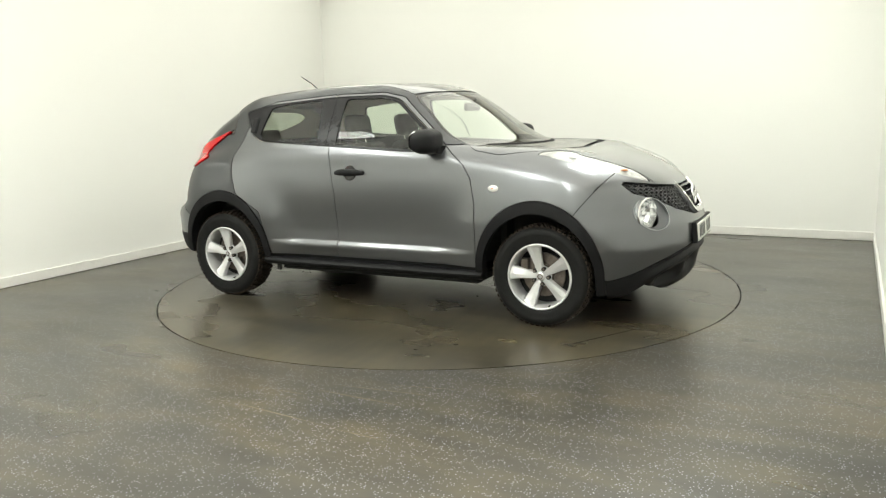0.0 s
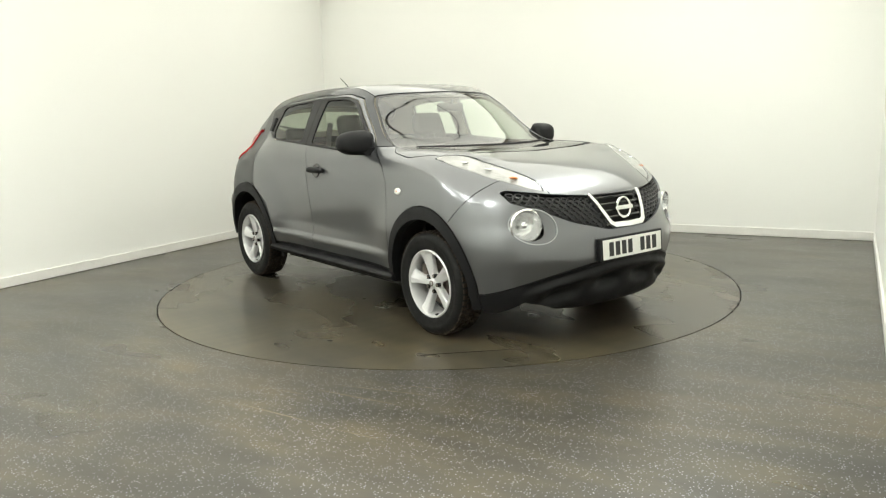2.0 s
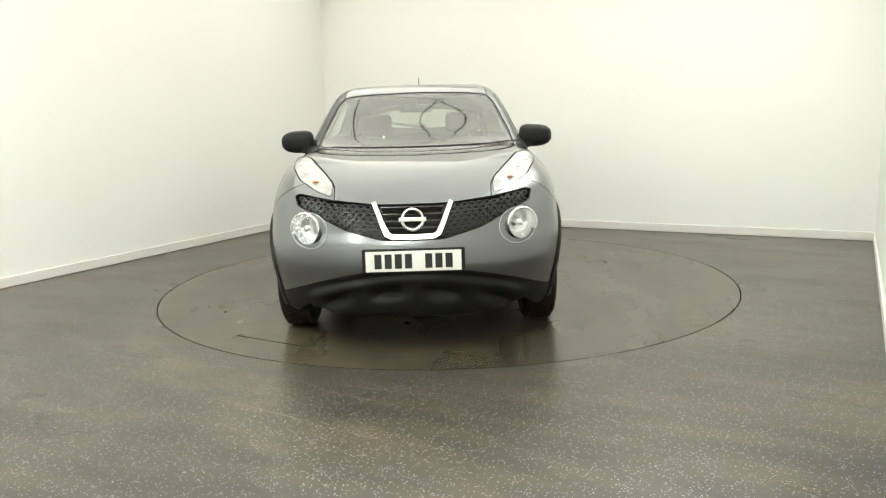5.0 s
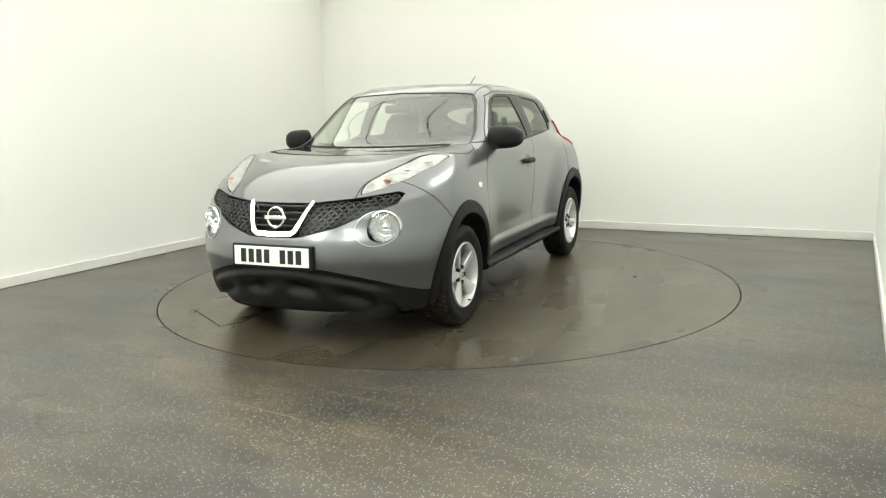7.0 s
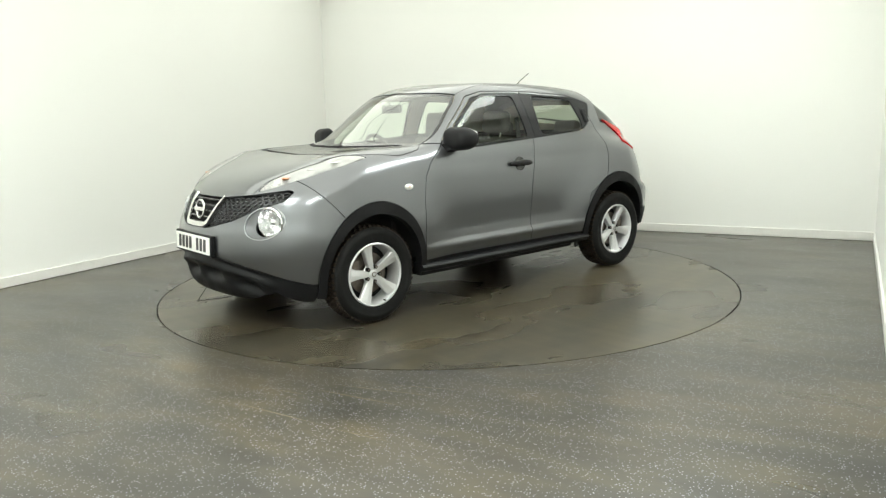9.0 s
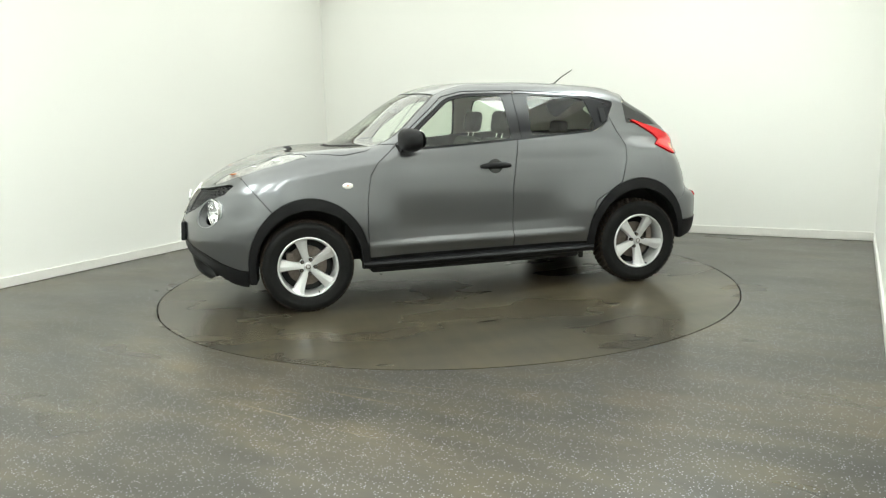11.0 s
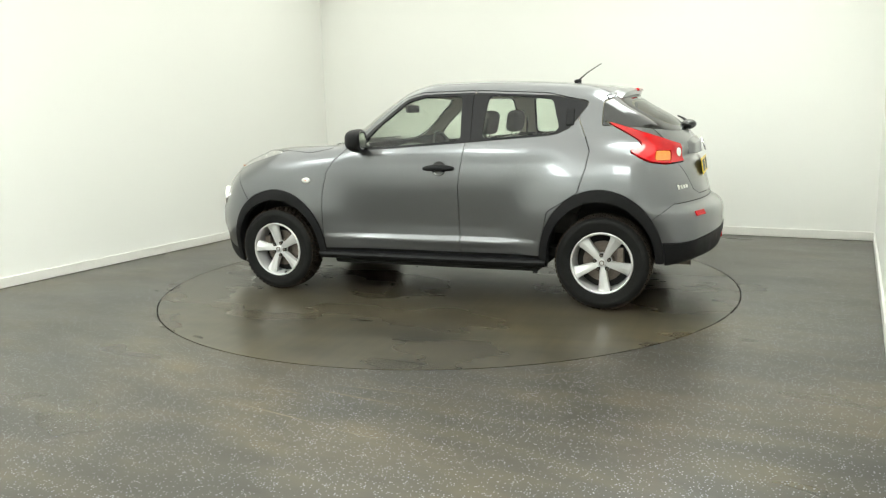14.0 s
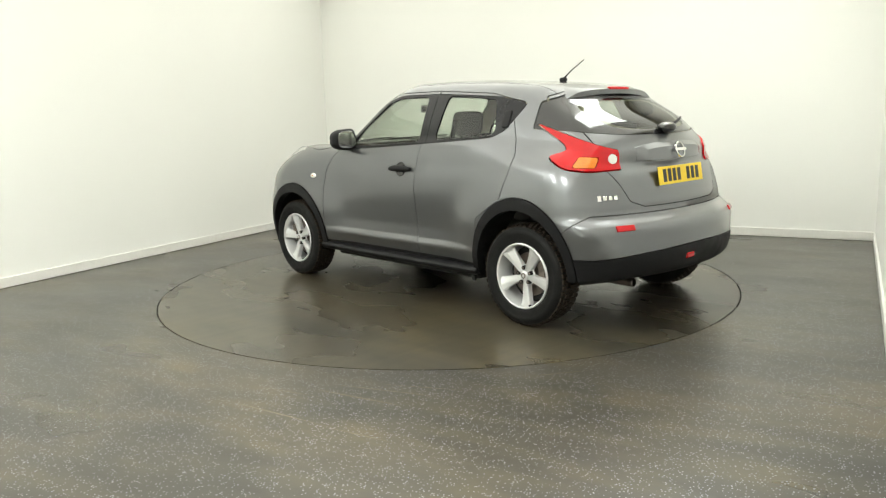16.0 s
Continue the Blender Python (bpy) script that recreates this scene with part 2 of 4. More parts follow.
def walls():
    w, d, t = RIGHT - LEFT, BACK - FRONT, 0.12
    cx, cy = (LEFT + RIGHT) / 2, (BACK + FRONT) / 2
    for name, c, s in (("wall_back", (cx, BACK + t / 2, HIGH / 2), (w + 2 * t, t, HIGH)), ("wall_left", (LEFT - t / 2, cy, HIGH / 2), (t, d, HIGH)),
                       ("wall_right", (RIGHT + t / 2, cy, HIGH / 2), (t, d, HIGH)), ("wall_front", (cx, FRONT - t / 2, HIGH / 2), (w + 2 * t, t, HIGH))):
        structure(name, boxed(c, s), WALL, "plain white painted studio wall")
    k = 0.018
    for name, c, s in (("baseboard_back", (cx, BACK - k / 2, 0.045), (w, k, 0.085)), ("baseboard_left", (LEFT + k / 2, cy, 0.045), (k, d - 2 * k, 0.085)),
                       ("baseboard_right", (RIGHT - k / 2, cy, 0.045), (k, d - 2 * k, 0.085))):
        structure(name, boxed(c, s, bevel=0.004), SKIRT, "low white painted skirting board")
    structure("ceiling", boxed((cx, cy, HIGH + 0.05), (w, d, 0.1)), CEIL, "plain cream ceiling")


def fill_panel():
    # Glowing panel out of view, added to fill the room with soft light.
    ob = tagged(new("fill_panel"), "large cream fill light panel added on the unseen ceiling", "ceiling light", "ceiling light panels")
    w, d, e = 1.535, 2.095, 0.012
    fr = bmesh.new()
    for x, y, sx, sy in ((0, (d - e) / 2, w, e), (0, (e - d) / 2, w, e), ((w - e) / 2, 0, e, d - 2 * e), ((e - w) / 2, 0, e, d - 2 * e)):
        box(fr, (x, y, -0.015), (sx, sy, 0.03))
    part("frame", fr, SKIRT, ob)
    part("diffuser", boxed((0, 0, -0.010), (w - 2 * e, d - 2 * e, 0.012)), PANEL, ob, "glowing cream face of the added fill panel")
    return ob


def lights():
    first = fill_panel()
    spots = [(x, y) for y in (-4.6, -2.5, -0.4, 1.7) for x in (-2.46, -0.92, 0.62, 2.16)]
    first.matrix_world = ROOM @ pose(spots[0][0], spots[0][1], HIGH)
    for x, y in spots[1:]:
        copy_thing(first, ROOM @ pose(x, y, HIGH))
    # Strips out of view, added to brighten the walls and the car's sides.
    lamp = tagged(new("fill_strip"), "broad white fill light strip added below the ceiling, out of view", "strip lamp", "strip lamps")
    hood = bmesh.new()
    for sx in (1, -1):
        box(hood, (0.325 * sx, 0, 0.035), (0.02, 1.84, 0.07), bevel=0.004)
        box(hood, (0, 0.91 * sx, 0.035), (0.63, 0.02, 0.066))
        box(hood, (0, 0.6 * sx, 0.135), (0.02, 0.02, 0.13))
    box(hood, (0, 0, 0.075), (0.67, 1.84, 0.015), bevel=0.004)
    part("strip_hood", hood, SKIRT, lamp, "white hood of the added fill strip")
    part("diffuser", boxed((0, 0, 0.012), (0.62, 1.79, 0.012), bevel=0.003), STRIP_FILL, lamp, "glowing white face of the added fill strip")
    places = [(1.8, 0.4), (1.5, -4.5), (-0.3, -4.5), (-2.0, -3.7)]
    lamp.matrix_world = ROOM @ pose(places[0][0], places[0][1], HIGH - 0.231)
    for x, y in places[1:]:
        copy_thing(lamp, ROOM @ pose(x, y, HIGH - 0.231))


def turntable():
    """The round platform set flush in the floor, with the cover hatch that is cut into it."""
    ob = part("turntable", lathe(bmesh.new(), [(0.0005, 0.0), (1.0, 0.0), (2.0, 0.0), (2.2195, 0.0), (2.2195, -0.055)], 128, "Z"), DISC)
    tagged(ob, "round vinyl-covered turntable flush with the floor", "turntable")
    hb = bmesh.new()
    box(hb, (1.60, -1.095, 0.0012), (0.57, 0.007, 0.002), (0, 0, 58.5))
    box(hb, (1.632, -0.818, 0.0012), (0.25, 0.007, 0.002), (0, 0, -16))
    part("hatch_seam", hb, SEAM, ob, "dark seam of the cover hatch")
    rng = random.Random(4)
    for i in range(9):
        a, r = rng.uniform(0, 6.28), rng.uniform(0.5, 2.1)
        s = rng.uniform(0.008, 0.02)
        part("grit", boxed((r * math.cos(a), r * math.sin(a), 0.002), (s * 1.6, s, 0.004), (0, 0, rng.uniform(0, 180)), 0.0015, 1), SEAM, ob)
    return ob


ground()
walls()
lights()
disc = turntable()


# ---- the car: x forward, y to its left, origin on the ground midway between the axles ----
X, Y, Z = 0, 1, 2


def curve(x, pts):
    """Smooth interpolation through a few (position, value) pairs."""
    px, py = np.array([p[0] for p in pts]), np.array([p[1] for p in pts])
    d = np.diff(py) / np.diff(px)
    m = np.concatenate([[d[0]], (d[1:] + d[:-1]) / 2, [d[-1]]])
    m[1:-1] = np.where(d[1:] * d[:-1] <= 0, 0, m[1:-1])
    x = np.clip(x, px[0], px[-1])
    i = np.clip(np.searchsorted(px, x) - 1, 0, len(px) - 2)
    h = px[i + 1] - px[i]
    t = (x - px[i]) / h
    return (2 * t**3 - 3 * t**2 + 1) * py[i] + (t**3 - 2 * t**2 + t) * h * m[i] + (3 * t**2 - 2 * t**3) * py[i + 1] + (t**3 - t**2) * h * m[i + 1]


def hump(v, c, w):
    return np.exp(-(((v - c) / w) ** 2))


def smax(a, b, k):
    h = np.maximum(k - np.abs(a - b), 0) / k
    return np.maximum(a, b) + h * h * k / 4


def smin(a, b, k):
    return -smax(-a, -b, k)


def body_field(p):
    """Negative inside the bodywork: a lower hull and a glasshouse, blended."""
    x, y, z = p[:, 0], np.abs(p[:, 1]), p[:, 2]
    # lower hull
    rf = np.sqrt(((x - 1.27) / 0.60) ** 2 + ((z - 0.45) / 0.51) ** 2)
    rr = np.sqrt(((x + 1.37) / 0.67) ** 2 + ((z - 0.50) / 0.53) ** 2)
    haunch = np.maximum(np.exp(-(rf**5)), np.exp(-(rr**7)))
    door = curve(z, [(0.20, 0.785), (0.34, 0.798), (0.385, 0.810), (0.422, 0.824), (0.438, 0.822), (0.468, 0.806), (0.52, 0.806), (0.60, 0.813), (0.70, 0.825), (0.80, 0.834), (0.88, 0.836), (0.95, 0.830), (1.02, 0.816), (1.1, 0.795)])
    swell = curve(z, [(0.20, 0.83), (0.34, 0.852), (0.50, 0.873), (0.68, 0.888), (0.78, 0.887), (0.90, 0.874), (1.05, 0.845)])
    wide = door + (swell - door) * haunch - 0.11 * np.clip(-x - 1.45, 0, 1)
    side = (y - wide) * 0.97
    hood = curve(x, [(-2.1, 1.06), (-1.6, 1.07), (-0.9, 1.13), (0.2, 1.13), (0.8, 1.115), (1.0, 1.105), (1.2, 1.09), (1.48, 1.05), (1.7, 1.0), (1.85, 0.95), (1.95, 0.905), (2.04, 0.84), (2.12, 0.76)])
    hood = hood - 0.03 * (y / 0.8) ** 3 * hump(x, 1.4, 0.6) + 0.032 * hump(y, 0.62, 0.17) * hump(x, 1.4, 0.5)
    top = (z - hood) * 0.93
    nose = curve(z, [(0.15, 1.95), (0.25, 2.035), (0.40, 2.08), (0.52, 2.11), (0.62, 2.10), (0.70, 2.065), (0.78, 2.035), (0.86, 1.995), (0.95, 1.90), (1.05, 1.72)])
    nose = nose - 0.57 * y**2.4
    # scalloped pockets under a lip in the lower front bumper
    mouth = 1 / (1 + np.exp((y - 0.60) / 0.02))
    lip = 0.432 - 0.175 * np.clip(y / 0.75, 0, 1.05) ** 1.9
    nose = nose - 0.012 + mouth * (0.012 * hump(z, lip, 0.022) - 0.055 * hump(z, lip - 0.065, 0.040) * np.sin(math.pi * y / 0.30) ** 2 - 0.014 * hump(z, lip + 0.045, 0.022))
    front = (x - nose) * 0.88
    tail = curve(z, [(0.18, -1.88), (0.28, -1.95), (0.42, -2.0), (0.56, -2.008), (0.655, -1.988), (0.70, -1.925), (0.78, -1.90), (0.90, -1.865), (1.02, -1.82), (1.12, -1.765), (1.3, -1.60)])
    tail = tail + 0.018 + 0.31 * y**2.2
    rear = (tail - x) * 0.95
    low = smax(smax(side, top, 0.12), smax(front, rear, 0.05), 0.16)
    floor_line = 0.278 - 0.088 * np.clip((x - 1.43) / 0.12, 0, 1) + 0.06 * np.clip((-x - 1.45) / 0.4, 0, 1) + 0.06 * np.clip(x - 1.8, 0, 1)
    low = smax(low, floor_line - z, 0.04)
    # glasshouse
    gw = curve(z, [(0.9, 0.86), (1.08, 0.80), (1.25, 0.736), (1.40, 0.662), (1.5, 0.605), (1.6, 0.54)])
    gw = gw - 0.075 * np.clip((-x - 0.75) / 0.6, 0, 2) ** 1.6 - 0.02 * np.clip(x - 0.1, 0, 1)
    gs = (y - gw) * 0.9
    screen = curve(z, [(0.9, 1.28), (1.10, 1.02), (1.23, 0.80), (1.40, 0.55), (1.50, 0.37), (1.56, 0.22)]) - 0.62 * y**2
    gf = (x - screen) * 0.54
    roof = curve(x, [(-1.7, 1.40), (-1.35, 1.475), (-1.1, 1.515), (-0.8, 1.545), (-0.3, 1.569), (0.1, 1.563), (0.4, 1.528), (0.8, 1.41)]) - 0.005 - 0.055 * y**2
    gr = z - roof
    back = curve(z, [(0.9, -2.0), (1.10, -1.80), (1.25, -1.65), (1.38, -1.44), (1.46, -1.33), (1.6, -1.16)]) + 0.40 * y**2.2
    gb = (back - x) * 0.72
    green = smax(smax(gs, gr, 0.10), smax(gf, gb, 0.05), 0.07)
    green = smax(green, (1.03 - z) * 0.9, 0.10)
    return smin(low, green, 0.06)


def gradient(p, e=0.004):
    g = np.stack([body_field(p + d) - body_field(p - d) for d in np.eye(3) * e], 1)
    return g / np.linalg.norm(g, axis=1, keepdims=True)


def surf(axis, u, v, sign=1):
    """The skin's place along an axis at two given coordinates of the others, and its normal."""
    lo, hi = 0.0, 2.4
    o = [i for i in range(3) if i != axis]
    base = 0.8 if axis == Z else 0.0
    p = np.zeros(3)
    p[o[0]], p[o[1]] = u, v
    for _ in range(34):
        mid = (lo + hi) / 2
        p[axis] = base + sign * mid
        if body_field(p[None])[0] < 0:
            lo = mid
        else:
            hi = mid
    return Vector(p), Vector(gradient(p[None])[0])


def surf_many(axis, U, V, sign=1):
    """The same for many places at once: points and normals."""
    o = [i for i in range(3) if i != axis]
    p = np.zeros((len(U), 3))
    p[:, o[0]], p[:, o[1]] = U, V
    lo, hi = np.zeros(len(U)), np.full(len(U), 2.4)
    for _ in range(34):
        mid = (lo + hi) / 2
        p[:, axis] = (0.8 if axis == Z else 0.0) + sign * mid
        inside = body_field(p) < 0
        lo, hi = np.where(inside, mid, lo), np.where(inside, hi, mid)
    return p, gradient(p)


def project(q):
    """Move points on a box outwards or inwards, along rays from the car's spine, onto the bodywork."""
    s = np.stack([np.clip(q[:, 0] * 0.62, -1.25, 1.25), 0 * q[:, 1], np.full(len(q), 0.78)], 1)
    d = q - s
    lo, hi = np.zeros(len(q)), np.full(len(q), 1.6)
    for _ in range(34):
        mid = (lo + hi) / 2
        inside = body_field(s + d * mid[:, None]) < 0
        lo, hi = np.where(inside, mid, lo), np.where(inside, hi, mid)
    return s + d * lo[:, None]


def hull():
    """The left half of the bodywork as a fine sheet of quads."""
    verts, faces, index = [], [], {}

    def vid(p):
        k = tuple(round(c, 5) for c in p)
        if k not in index:
            index[k] = len(verts)
            verts.append(p)
        return index[k]

    xs, ys, zs = np.linspace(-2.05, 2.15, 200), np.linspace(0, 0.93, 64), np.linspace(0.02, 1.62, 124)

    def sheet(us, vs, f):
        ids = [[vid(f(u, v)) for v in vs] for u in us]
        for i in range(len(us) - 1):
            for j in range(len(vs) - 1):
                faces.append((ids[i][j], ids[i + 1][j], ids[i + 1][j + 1], ids[i][j + 1]))

    sheet(xs, zs, lambda u, v: (u, ys[-1], v))
    sheet(xs, ys[::-1], lambda u, v: (u, v, zs[-1]))
    sheet(ys[::-1], zs, lambda u, v: (xs[0], u, v))
    sheet(ys, zs, lambda u, v: (xs[-1], u, v))
    V = project(np.array(verts))
    V[:, 1] = np.maximum(V[:, 1], 0)
    # wind every quad outwards
    N, A = gradient(V), np.array(faces)
    n = np.cross(V[A[:, 2]] - V[A[:, 0]], V[A[:, 3]] - V[A[:, 1]])
    good = ((n * N[A[:, 0]]).sum(1) > 0).tolist()
    out = [f if g else f[::-1] for f, g in zip(faces, good)]
    return V, out


def keep(sheet, fun, level=0.0, sign=1):
    """The piece of a sheet on which sign * (fun - level) <= 0, cut exactly along the line."""
    V, F = sheet
    if not len(F):
        return sheet
    s = sign * (fun(V) - level)
    ins = (s <= 0).tolist()
    s = s.tolist()
    V2, cut, out = list(V), {}, []

    def crossing(a, b):
        k = (min(a, b), max(a, b))
        if k not in cut:
            t = s[a] / (s[a] - s[b])
            cut[k] = len(V2)
            V2.append(V[a] + t * (V[b] - V[a]))
        return cut[k]

    for f in F:
        n = sum(ins[i] for i in f)
        if n == len(f):
            out.append(f)
        elif n:
            g = []
            for a, b in zip(f, f[1:] + f[:1]):
                if ins[a]:
                    g.append(a)
                if ins[a] != ins[b]:
                    g.append(crossing(a, b))
            if len(g) > 2:
                out.append(tuple(g))
    used = sorted({i for f in out for i in f})
    new_id = {o: i for i, o in enumerate(used)}
    return (np.array([V2[i] for i in used]) if used else np.zeros((0, 3))), [tuple(new_id[i] for i in f) for f in out]


GAP = 0.0028


def split(sheet, fun, gap=GAP):
    """Inside and outside of a line, with a shut gap between them."""
    return keep(sheet, fun, -gap, 1), keep(sheet, fun, gap, -1)


def poly(pts, i, j, limit=None, r=0.0):
    """Signed distance to a polygon seen along one axis; limit: (axis, sign, value) that a point must pass to count."""
    P = np.array(pts, float)

    def fun(V):
        q = V[:, [i, j]].copy()
        if i == 1:
            q[:, 0] = np.abs(q[:, 0])
        d = np.full(len(q), 1e9)
        odd = np.zeros(len(q), bool)
        for a, b in zip(P, np.roll(P, -1, 0)):
            e, w = b - a, q - a
            t = np.clip(w @ e / (e @ e), 0, 1)
            d = np.minimum(d, np.linalg.norm(w - t[:, None] * e, axis=1))
            up = (a[1] > q[:, 1]) != (b[1] > q[:, 1])
            odd ^= up & (q[:, 0] < (b[0] - a[0]) * (q[:, 1] - a[1]) / (b[1] - a[1] + 1e-12) + a[0])
        d = np.where(odd, -d, d) - r
        if limit:
            d = np.maximum(d, limit[1] * (limit[2] - V[:, limit[0]]))
        return d

    return fun


def soft(pts, n=6, w=0.34):
    """Round the corners of a polygon."""
    out = []
    for k, b in enumerate(pts):
        a, c = pts[k - 1], pts[(k + 1) % len(pts)]
        b = np.array(b, float)
        p, q = b + (np.array(a) - b) * w, b + (np.array(c) - b) * w
        for t in np.linspace(0, 1, n):
            out.append(tuple((1 - t) ** 2 * p + 2 * t * (1 - t) * b + t * t * q))
    return out


def ellipse(cx, cz, a, b, down=True):
    """Wheel arch line: an ellipse above the axle, straight below it."""
    def fun(V):
        dx, dz = (V[:, 0] - cx) / a, (V[:, 2] - cz) / b
        if down:
            dz = np.maximum(dz, 0)
        d = (np.sqrt(dx * dx + dz * dz) - 1) * (a + b) / 2
        return np.maximum(d, 0.45 - V[:, 1])
    return fun


def panel(name, sheet, material, parent, offset=0.0, flange=0.016, mirror=False, label="", rim=None):
    """Make a sheet a solid-looking panel: smooth outer skin and a turned-in edge."""
    V, F = sheet
    if not len(F):
        return None
    N = gradient(V)
    off = rim(V) if rim else offset
    P = V + N * (off[:, None] if rim else off)
    count = {}
    for f in F:
        for a, b in zip(f, f[1:] + f[:1]):
            count[(a, b)] = count.get((a, b), 0) + 1
    edges = [(a, b) for a, b in count if (b, a) not in count and not (V[a][1] < 1e-4 and V[b][1] < 1e-4)]
    P, faces, norms = list(P), list(F), [N[i] for f in F for i in f]
    twin = {}
    for a, b in edges:
        for i in (a, b):
            if i not in twin:
                twin[i] = (len(P), len(P) + 1)
                P += [P[i], V[i] - N[i] * flange]
        q = (twin[b][0], twin[a][0], twin[a][1], twin[b][1])
        n = np.cross(P[q[1]] - P[q[0]], P[q[2]] - P[q[1]])
        n = n / (np.linalg.norm(n) + 1e-12)
        faces.append(q)
        norms += [n] * 4
    P, norms = np.array(P), np.array(norms)
    whole = not mirror and bool((V[:, 1] < 1e-4).any())
    flip = np.array([1, -1, 1])
    if mirror:
        faces, norms = [f[::-1] for f in faces], np.concatenate([x[::-1] for x in np.split(norms, np.cumsum([len(f) for f in faces])[:-1])]) * flip
        P = P * flip
    if whole:
        n0 = len(P)
        norms = np.concatenate([norms, np.concatenate([x[::-1] for x in np.split(norms, np.cumsum([len(f) for f in faces])[:-1])]) * flip])
        faces = faces + [tuple(n0 + i for i in f[::-1]) for f in faces]
        P = np.concatenate([P, P * flip])
    me = bpy.data.meshes.new(name)
    me.from_pydata(P.tolist(), [], faces)
    me.materials.append(material)
    me.polygons.foreach_set("use_smooth", [True] * len(faces))
    me.normals_split_custom_set(norms.tolist())
    ob = new(name, me)
    ob.parent = parent
    return tagged(ob, label) if label else ob


def both(name, sheet, material, parent, label="", **k):
    return [panel(name, sheet, material, parent, mirror=m, label=label, **k) for m in (False, True)]


HULL = []
FORE, AFT = 1.265, -1.265
X, Y, Z = 0, 1, 2


def bodywork(car):
    H = hull()
    HULL.append(H)
    # wheel openings and their plastic surrounds
    ring_parts = []
    for cx, cz, a, b in ((1.245, 0.335, 0.415, 0.458), (-1.25, 0.345, 0.412, 0.466)):
        outer, inner = ellipse(cx, cz, a, b), ellipse(cx, cz, a - 0.052, b - 0.078)
        ring, H = split(H, outer)
        ring = keep(keep(ring, inner, 0, -1), lambda V: np.where(V[:, 0] < -1.3, 0.335, np.where(V[:, 0] > 1.3, 0.225, 0.29)) - V[:, 2])
        ring_parts.append((ring, outer, inner))
    for ring, outer, inner in ring_parts:
        both("arch_trim", ring, PLASTIC, car, "black plastic wheel arch surround", flange=0.05,
             rim=lambda V, o=outer, n=inner: 0.004 + 0.013 * np.clip(-o(V) / 0.022, 0, 1) ** 0.5 * np.clip(n(V) / 0.012 + 0.45, 0, 1))
    # lower plastic: sills, front lip, rear skirt
    def lower_line(V):
        ay = np.abs(V[:, 1])
        fr = 0.505 - 0.175 * np.clip(ay / 0.75, 0, 1.05) ** 1.9
        rr = 0.505 - 0.04 * np.clip(ay / 0.8, 0, 1) ** 2
        mid = 0.348 + 0 * ay
        x = V[:, 0]
        return V[:, 2] - np.where(x > 1.2, fr, np.where(x < -1.2, rr, mid))
    low, H = split(H, lower_line)
    panel("front_skirt", keep(low, lambda V: 1.2 - V[:, 0]), PLASTIC, car, 0.004, 0.03, label="black plastic lower front bumper")
    panel("rear_skirt", keep(low, lambda V: V[:, 0] + 1.2), PLASTIC, car, 0.004, 0.03, label="black plastic lower rear bumper")
    both("sill_trim", keep(keep(low, lambda V: np.abs(V[:, 0]) - 0.9), lambda V: 0.5 - V[:, 1]), PLASTIC, car, "black plastic sill", offset=-0.012, flange=0.012)
    # side glass and its dark surround
    day = soft([(0.60, 1.085), (0.46, 1.225), (0.20, 1.437), (0.06, 1.468), (-0.35, 1.466), (-0.95, 1.426), (-1.15, 1.385), (-1.03, 1.215), (-0.93, 1.168), (-0.30, 1.128), (0.30, 1.092)], w=0.2)
    dlo, H = split(H, poly(day, X, Z, (Y, 1, 0.3)))
    g1 = soft([(0.52, 1.100), (0.415, 1.235), (0.185, 1.420), (0.06, 1.452), (-0.235, 1.452), (-0.262, 1.142), (0.10, 1.118)], w=0.12)
    g2 = soft([(-0.435, 1.449), (-0.68, 1.436), (-0.895, 1.412), (-0.955, 1.22), (-0.92, 1.178), (-0.415, 1.150)], w=0.15)
    front_glass, dlo = split(dlo, poly(g1, X, Z), 0.0)
    rear_glass, dlo = split(dlo, poly(g2, X, Z), 0.0)
    both("front_door_glass", front_glass, GLASS, car, "clear side window", offset=-0.006, flange=0.0061)
    both("rear_door_glass", rear_glass, GLASS, car, "clear rear side window", offset=-0.006, flange=0.0061)
    dlo_f, dlo_r = split(dlo, lambda V: -0.335 - V[:, 0] + 0.05 * (V[:, 2] - 1.15), 0.002)
    both("front_window_surround", dlo_f, PILLAR, car, "black front window frame and pillar", offset=-0.001)
    both("rear_window_surround", dlo_r, PILLAR, car, "black rear window frame and pillar", offset=-0.001)
    # windscreen
    ws = soft([(-0.2, 1.075), (0.40, 1.085), (0.69, 1.112), (0.672, 1.20), (0.582, 1.41), (0.53, 1.468), (0.40, 1.482), (-0.2, 1.497)], w=0.18)
    screen, H = split(H, poly(ws, Y, Z, (X, 1, 0.12)))
    band = soft([(-0.2, 1.085), (0.40, 1.095), (0.674, 1.124), (0.656, 1.20), (0.567, 1.405), (0.52, 1.455), (0.40, 1.470), (-0.2, 1.485)], w=0.16)
    clear_screen, edge = split(screen, poly(band, Y, Z), 0.0)
    panel("windscreen", clear_screen, SCREEN, car, -0.004, 0.0041, label="clear curved windscreen")
    panel("windscreen_border", edge, GLOSSBLACK, car, -0.004, label="black windscreen border")
    # rear lamps
    boom = soft([(-1.235, 1.262), (-1.36, 1.222), (-1.50, 1.175), (-1.62, 1.13), (-1.71, 1.09), (-1.80, 1.05), (-1.81, 0.975), (-1.66, 0.965), (-1.55, 0.985), (-1.42, 1.055), (-1.50, 1.085), (-1.47, 1.125)], w=0.22)
    lamp, H = split(H, poly(boom, X, Z, (Y, 1, 0.50)))
    amber, lamp = split(lamp, poly(soft([(-1.585, 1.05), (-1.665, 1.048), (-1.672, 0.985), (-1.585, 0.99)], w=0.06), X, Z), 0.0015)
